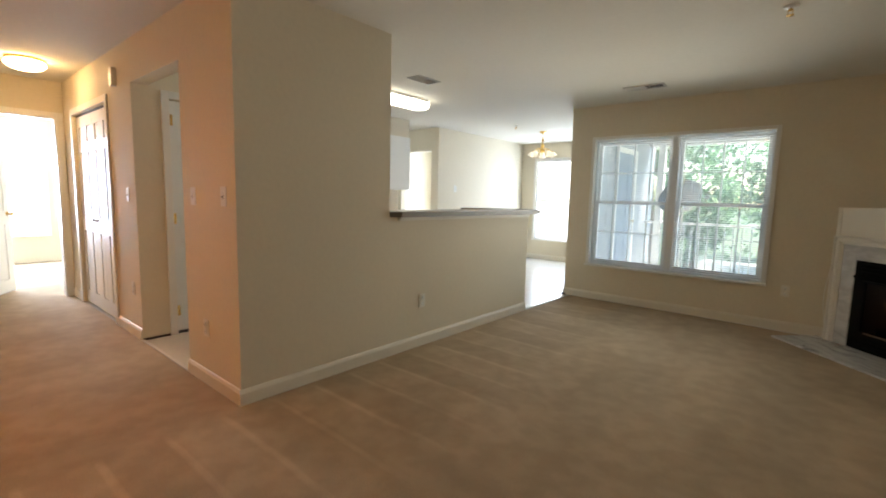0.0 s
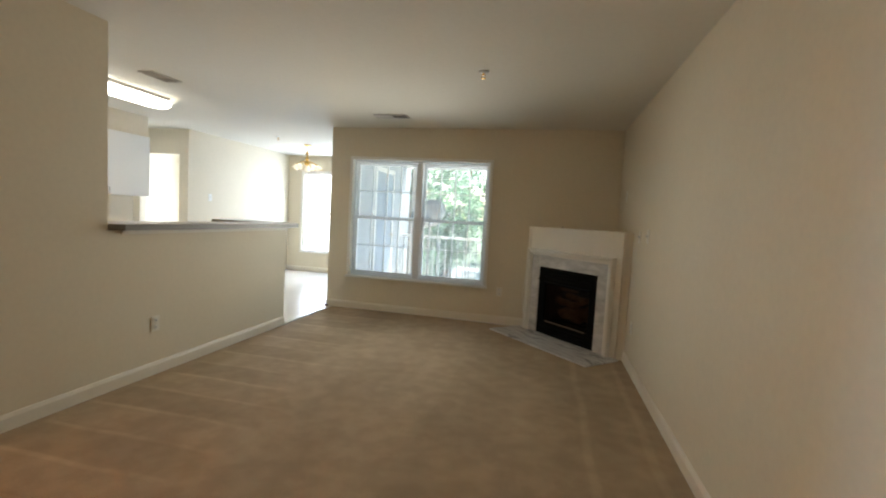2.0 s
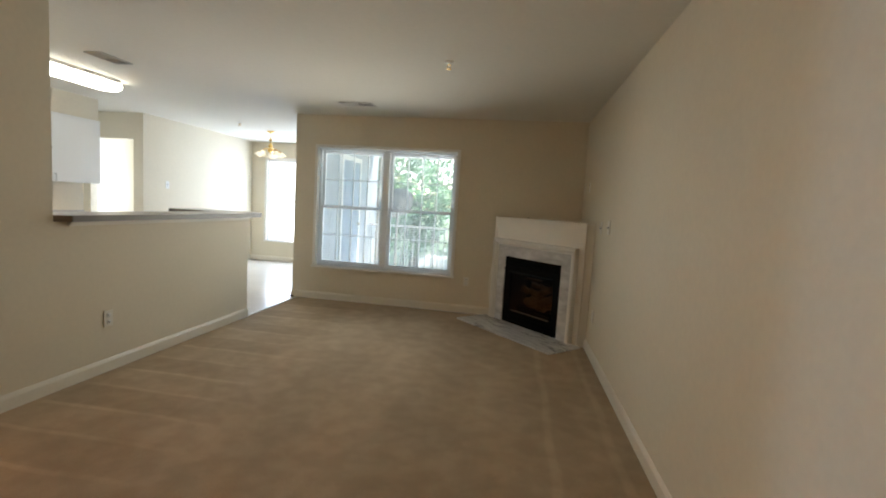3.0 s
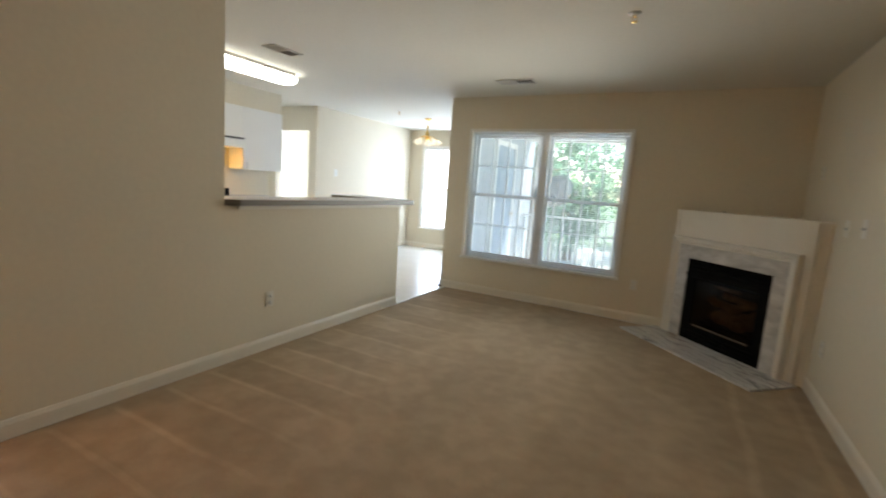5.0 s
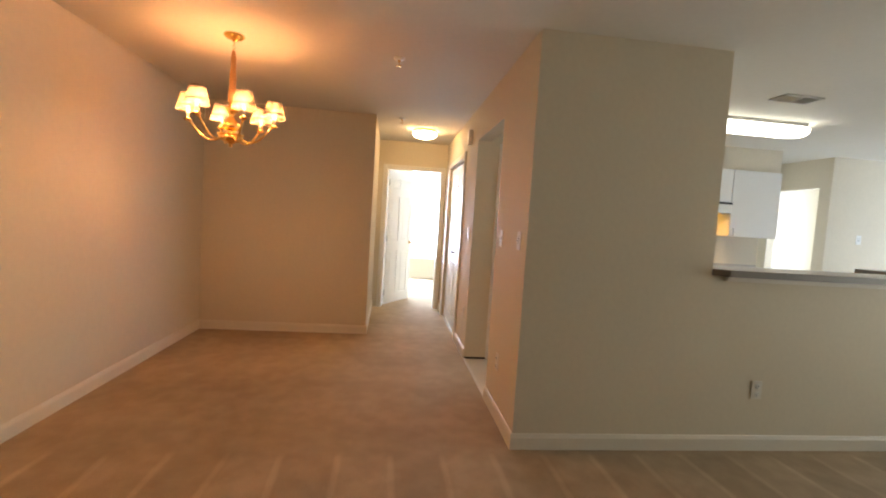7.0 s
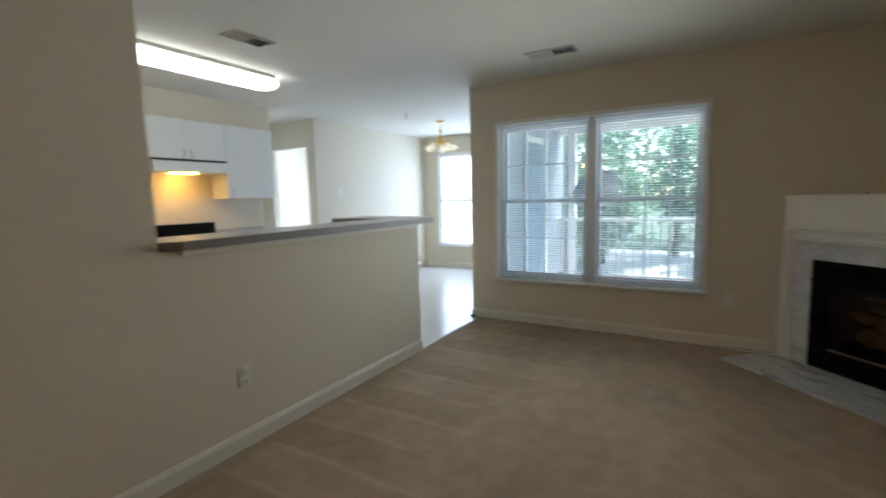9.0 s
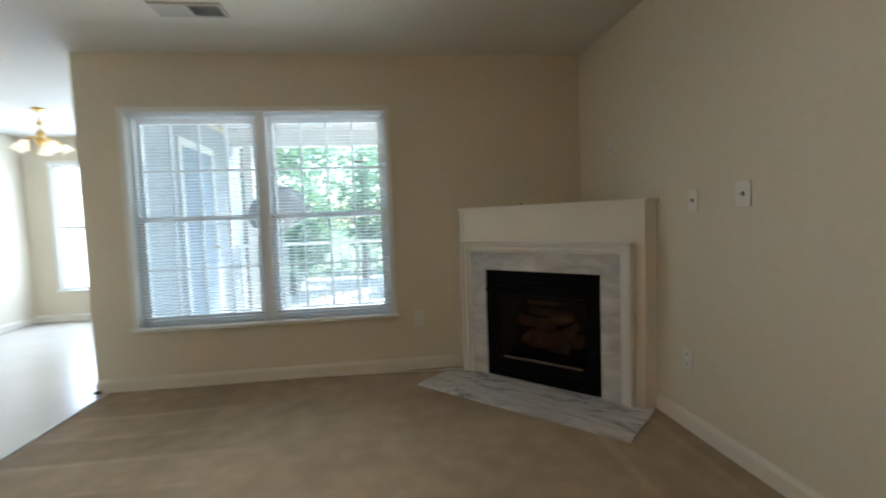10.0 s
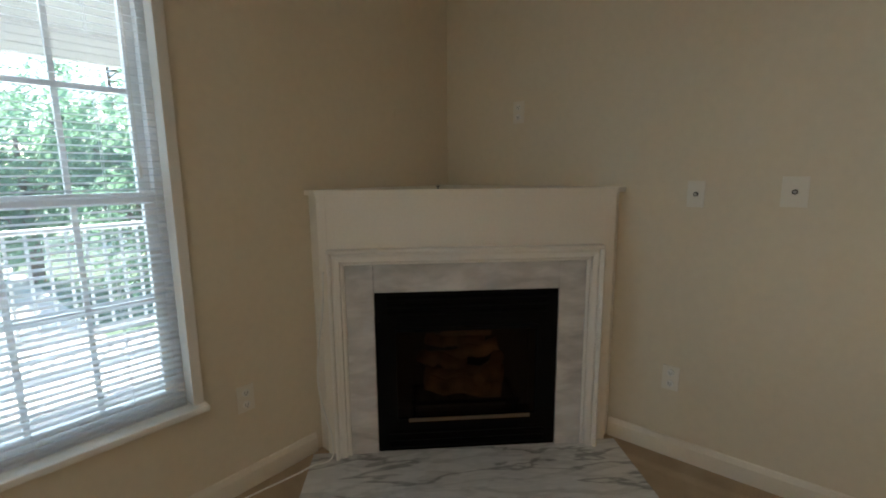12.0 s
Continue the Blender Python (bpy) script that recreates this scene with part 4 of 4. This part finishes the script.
def plate(name, label, category, m, kind, w=.072, h=.116, group=""):
    """A wall plate in local xz, facing -y."""
    p = thing(name, label, category, m, group)
    part("cover", boxes((-w / 2, w / 2, -.006, 0, -h / 2, h / 2), bevel=.0025), PLASTIC if kind == "switch" else ALMOND, p)
    if kind == "outlet":
        for z in (-.026, .026):
            s = part("socket_face", moved(lathe([(.016, 0), (.016, .003), (.014, .004)], 18), pose(0, -.006, z, 90)), PLASTIC, p)
            part("slot", boxes((-.007, -.005, -.0112, -.0102, z - .005, z + .006), (.005, .007, -.0112, -.0102, z - .005, z + .006), (-.002, .002, -.0112, -.0102, z - .011, z - .007)), DARKSLOT, s)
    elif kind == "switch":
        n = round(w / .06)
        for k in range(max(1, n)):
            x = (k - (max(1, n) - 1) / 2) * .046
            part("toggle", merged(boxes((x - .005, x + .005, -.0072, -.0062, -.012, .012)), moved(boxes((x - .004, x + .004, -.014, 0, -.005, .005), bevel=.001), pose(0, -.006, .0, 25))), VENTGREY if kind == "x" else PLASTIC, p)
            part("toggle_slot", boxes((x - .0065, x + .0065, -.0066, -.0061, -.016, .016)), DARKSLOT, p)
    elif kind == "jack":
        part("connector", moved(lathe([(.006, 0), (.006, .008), (.0045, .009), (.0045, .014), (0, .014)], 12), pose(0, -.006, 0, 90)), STEEL, p)
        part("connector_ring", moved(lathe([(.010, 0), (.010, .002), (.006, .003)], 12), pose(0, -.006, 0, 90)), DARKSLOT, p)
    return p


def on_y(x, y, z):
    return pose(x, y, z)


def on_x(x, y, z, side):
    return pose(x, y, z, 0, 0, 90 * side)


G = "light switches by the hall"
plate("light_switch", "white double toggle switch plate beside the wall corner", "light switch", on_y(-.15, 0, 1.235), "switch", .072, .116, G)
plate("light_switch", "white toggle switch plate beside the kitchen opening", "light switch", on_y(-.59, 0, 1.23), "switch", .072, .116, G)
plate("light_switch", "white toggle switch plate beside the closet", "light switch", on_y(-1.95, 0, 1.22), "switch", .072, .116, G)
O = "wall outlets"
plate("wall_outlet", "white duplex outlet low on the half wall", "outlet", on_x(0, 1.56, .39, 1), "outlet", group=O)
plate("wall_outlet", "white duplex outlet near the wall corner", "outlet", on_y(-.46, 0, .38), "outlet", group=O)
plate("wall_outlet", "white duplex outlet beside the kitchen opening", "outlet", on_y(-1.93, 0, .42), "outlet", group=O)
plate("wall_outlet", "white duplex outlet under the window corner", "outlet", on_y(2.295, YW, .405), "outlet", group=O)
plate("wall_outlet", "white duplex outlet on the side wall by the hearth", "outlet", on_x(XR, 3.15, .385, -1), "outlet", group=O)
plate("light_switch", "white single switch plate above the side wall outlet", "light switch", on_x(XR, 3.108, 1.23, -1), "jack", .066, .112)
plate("cable_jack_plate", "white wall plate with a cable jack", "wall plate", on_x(XR, 2.775, 1.245, -1), "jack", .084, .116)
plate("cable_jack_plate", "white narrow wall plate high above the mantel", "wall plate", on_x(XR, 3.978, 1.643, -1), "outlet", .066, .112)
plate("blank_plate", "cream painted-over wall plate above the mantel", "wall plate", on_y(3.25, YW, 1.64), "none", .10, .05)
for c_ in bpy.data.objects["blank_plate"].children:
    c_.data.materials[0] = PAINT
plate("light_switch", "white toggle switch plate in the breakfast nook", "light switch", on_x(XK, 5.18, 1.42, 1), "switch")
chime = thing("door_chime", "small white chime box high on the hall wall", "door chime", on_y(-2.13, 0, 2.2))
part("case", boxes((-.035, .035, -.04, 0, -.075, .075), bevel=.006), PLASTIC, chime)
part("grille", boxes((-.022, .022, -.042, -.040, -.05, -.046), (-.022, .022, -.042, -.040, -.035, -.031), (-.022, .022, -.042, -.040, -.02, -.016)), VENTGREY, chime)

cable = thing("coax_cable", "thin white cable hanging beside the surround and along the floor", "cable", pose(2.55, 4.38, 0))
pts = []
U, V = Vector((.6947, -.7193, 0)), Vector((-.7193, -.6947, 0))
O3 = Vector((3.09, 3.905, 0))
for u, v, z in ((-.645, .012, .90), (-.655, .016, .72), (-.685, .02, .52), (-.69, .022, .36), (-.665, .024, .22), (-.64, .03, .12), (-.635, .05, .04), (-.66, .08, .024), (-.72, .10, .022)):
    pts.append(O3 + U * u + V * v + Vector((0, 0, z)))
for x, y, z in ((2.45, 4.37, .012), (2.30, 4.40, .006), (2.10, 4.42, .006), (1.85, 4.43, .006), (1.6, 4.44, .006)):
    pts.append(Vector((x, y, z)))
fine_pts = []
for i in range(len(pts) - 1):
    p0, p1, p2, p3 = pts[max(i - 1, 0)], pts[i], pts[i + 1], pts[min(i + 2, len(pts) - 1)]
    for k in range(5):
        t_ = k / 5
        fine_pts.append(.5 * ((2 * p1) + (p2 - p0) * t_ + (2 * p0 - 5 * p1 + 4 * p2 - p3) * t_ * t_ + (3 * p1 - p0 - 3 * p2 + p3) * t_ ** 3))
part("cord", moved(tube(fine_pts + [pts[-1]], .0035, 8), pose(-2.55, -4.38, 0)), PLASTIC, cable)

# ---- bright windows of the other rooms ----


def plain_window(name, label, m, w, h):
    """A double-hung window in local xz, centred on x, sill at z=0; the room is on the side of -y."""
    o = thing(name, label, "window", m, kind="structure")
    part("window_frame", framed(-w / 2, w / 2, 0, h, .035, .02, .09), VINYLFRAME, o)
    part("meeting_rail", boxes((-w / 2 + .035, w / 2 - .035, .03, .07, h / 2 - .02, h / 2 + .02)), VINYLFRAME, o)
    part("mullion", boxes((-.03, .03, .02, .08, .035, h - .035)), VINYLFRAME, o)
    part("window_sill", boxes((-w / 2 - .05, w / 2 + .05, -.045, .02, -.02, 0), bevel=.004), TRIM, o)
    part("casing", boxes((-w / 2 - .05, -w / 2, -.014, 0, 0, h + .05), (w / 2, w / 2 + .05, -.014, 0, 0, h + .05), (-w / 2, w / 2, -.014, 0, h, h + .05), bevel=.003), TRIM, o)
    pane = part("pane", boxes((-w / 2 + .03, w / 2 - .03, .05, .054, .03, h - .03)), GLASS, o)
    pane.visible_shadow = False
    return o


plain_window("window_2", "bright white nook window", pose(-1.35, YN, .42), 1.8, 1.66)
plain_window("window_3", "bright white bedroom window", pose(-7.63, -.575, .46, 0, 0, 90), 1.75, 1.64)

structure("backdrop_nook", boxes((-2.6, -.1, YN + .32, YN + .34, .1, 2.4)), BACKDROP, "plain bright sky beyond the nook window", "sky backdrop")
structure("backdrop_bedroom", boxes((-8.16, -8.14, -1.9, .8, .1, 2.5)), BACKDROP, "plain bright sky beyond the bedroom window", "sky backdrop")

# ---- balcony ----
deck = tagged(new("balcony_deck"), "pale balcony deck of narrow boards", "balcony floor", "", "structure")
me = mesh_of("deck_board", boxes((XN + .14, XR + .6, 0, .136, -.028, 0), bevel=.003), DECK)
for k in range(19):
    shared("deck_board", me, deck, pose(0, YW + .15 + k * .141, -.04))
structure("balcony_soffit", boxes((XN + .14, XR + .6, YW + .14, 7.35, 2.42, 2.54)), SOFFIT, "pale grey balcony soffit above", "soffit")
structure("balcony_beam", boxes((XN + .14, XR + .6, 7.2, 7.34, 2.22, 2.42)), VINYLFRAME, "white beam at the balcony's edge", "beam")
side = tagged(new("siding_wall"), "grey-blue lapped siding on the balcony's side wall", "siding", "", "structure")
me = mesh_of("siding_board", moved(boxes((0, .012, YW + .14, YN + .1, 0, .125)), pose(0, 0, 0, 0, 3.5, 0)), SIDING)
for k in range(20):
    shared("siding_board", me, side, pose(XN + .142, 0, -.02 + k * .118))
clos = thing("storage_door", "blue-grey balcony storage door with white frame", "door", pose(XN + .168, 6.08, 0, 0, 0, 90), kind="structure")
part("leaf", boxes((-.38, .38, -.02, .0, .02, 2.0), bevel=.004), SHUTTER, clos)
part("frame", boxes((-.45, -.38, -.03, .0, 0, 2.08), (.38, .45, -.03, .0, 0, 2.08), (-.38, .38, -.03, .0, 2.0, 2.08), bevel=.003), VINYLFRAME, clos, "white painted frame")
for z0_, z1_ in ((.2, .9), (1.05, 1.8)):
    for xa in (-.3, .03):
        part("panel", boxes((xa, xa + .27, -.028, -.021, z0_, z1_), bevel=.004), SHUTTER, clos)
part("knob", moved(lathe([(.02, 0), (.01, .02), (.024, .04), (0, .06)], 12), pose(.32, -.02, .95, 90)), BRASS, clos)

rail = thing("balcony_railing", "white balcony railing with square pickets", "railing", pose(1.9, 7.22, 0))
part("top_rail", boxes((-1.84, 2.3, -.03, .03, .90, .94), bevel=.005), VINYLFRAME, rail)
part("bottom_rail", boxes((-1.84, 2.3, -.02, .02, .05, .085), bevel=.004), SHADEDRAIL, rail)
me = mesh_of("picket", boxes((-.011, .011, -.011, .011, .085, .90), bevel=.002), SHADEDRAIL)
for k in range(34):
    shared("picket", me, rail, pose(-1.78 + k * .12, 0, 0))
me = mesh_of("post", boxes((-.055, .055, -.055, .055, -.04, 2.26), bevel=.006), VINYLFRAME)
for x in (.30, 4.15):
    tagged(shared("balcony_post", me, None, pose(x, 7.24, 0)), "square white balcony post beside the railing", "post", "balcony posts")

dish = thing("satellite_dish", "grey satellite dish on a bracket at the railing", "satellite dish", pose(.94, 6.0, 0))
part("reflector", moved(lathe([(.01, 0), (.12, .012), (.22, .042), (.30, .085), (.305, .083), (.22, .034), (.12, .004), (.01, -.008)], 32, cap=False), pose(0, 0, 1.30, -52, 0, 38)), DISHGREY, dish, "grey oval reflector")
part("mast", merged(tube([(0, .0, -.03), (0, .0, .9), (.0, .03, 1.15), (.0, .0, 1.29)], .02, 12), lathe([(.12, -.03), (.12, -.02), (.03, -.01)], 16)), STEEL, dish, "grey steel mast and foot")
part("feed_arm", tube([(.02, 0, 1.14), (.14, .22, 1.20), (.24, .34, 1.34)], .010, 8), STEEL, dish)
part("feed_horn", moved(lathe([(.02, 0), (.03, .03), (.03, .08), (.02, .09)], 14), pose(.24, .34, 1.33, 50, 0, 20)), DISHGREY, dish)

# ---- outdoors ----
GZ = -1.05
structure("ground", boxes((-150, 150, 7.8, 260, GZ - .2, GZ)), GRASS, "green lawn below the balcony", "lawn")
structure("pavement", boxes((-1.2, 3.2, 9.6, 20, GZ, GZ + .03)), PAVING, "pale sunlit concrete parking court", "pavement")


def tree(label, x, y, height, spread, leaves, seed):
    rnd = random.Random(seed)
    t = thing("tree", label, "tree", pose(x, y, GZ), "trees beyond the balcony")
    trunk = [(0, 0, 0), (.05, .02, height * .2), (-.04, .06, height * .4), (.02, 0, height * .62), (0, 0, height * .85)]
    part("trunk", tube(trunk, .17, 10, .25), BARK, t)
    tips = []
    for k in range(12):
        a, z = rnd.uniform(0, 6.28), height * rnd.uniform(.22, .75)
        r = spread * rnd.uniform(.55, .95) * (1.1 - abs(z / height - .5))
        end = Vector((r * math.cos(a), r * math.sin(a), z + r * .5))
        mid = Vector((end.x * .5, end.y * .5, z + r * .15))
        part("limb", tube([(0, 0, z), mid, end], .055, 6, .3), BARK, t)
        tips += [end, mid, end * .8 + Vector((0, 0, .4))]
    tips.append(Vector((0, 0, height * .9)))
    clumps = [(p + Vector([rnd.gauss(0, spread * .22) for _ in range(3)]), spread * rnd.uniform(.14, .30)) for p in tips for _ in range(4)]
    verts, faces = [], []
    for k in range(leaves):
        c, r = clumps[rnd.randrange(len(clumps))]
        d = Vector((rnd.gauss(0, 1), rnd.gauss(0, 1), rnd.gauss(0, .8))).normalized() * r * rnd.uniform(.3, 1.05)
        p = c + d
        n = Vector((rnd.gauss(0, 1), rnd.gauss(0, 1), rnd.gauss(.8, 1))).normalized()
        s = n.orthogonal().normalized()
        u = n.cross(s)
        l, w = rnd.uniform(.07, .13), rnd.uniform(.035, .06)
        b = len(verts)
        verts += [p - s * l, p + u * w + n * .015, p + s * l, p - u * w + n * .015]
        faces.append((b, b + 1, b + 2, b + 3))
    me = bpy.data.meshes.new("crown")
    me.from_pydata(verts, [], faces)
    me.materials.append(LEAF)
    ob = new("crown", me)
    ob.parent = t
    return t


tree("leafy green tree close beyond the railing", -1.0, 11.2, 6.4, 2.2, 5200, 3)
tree("low leafy shrub beyond the railing", 4.7, 10.4, 3.6, 1.5, 4200, 5)
tree("low leafy shrub beside the parking court", 6.9, 11.6, 4.2, 1.7, 4200, 23)
tree("low leafy shrub beside the parking court", 4.9, 14.2, 4.4, 1.7, 4200, 29)
tree("leafy green tree beside the parking court", 7.6, 16.5, 6.6, 2.2, 4200, 7)
tree("leafy green tree at the end of the parking court", 1.2, 18.6, 6.2, 2.1, 5200, 31)
tree("low leafy shrub at the end of the parking court", 3.3, 16.4, 3.8, 1.5, 4200, 37)
tree("low leafy shrub at the end of the parking court", -0.9, 15.6, 3.6, 1.4, 4200, 41)
tree("tall green tree further off", 2.6, 24.0, 9.0, 3.2, 5000, 11)
tree("tall green tree further off", 7.5, 25.0, 9.5, 3.4, 5000, 13)
tree("tall green tree further off", -3.4, 21.0, 9.0, 3.4, 5000, 17)
tree("tall green tree further off", 12.5, 24.0, 9.0, 3.4, 5000, 19)
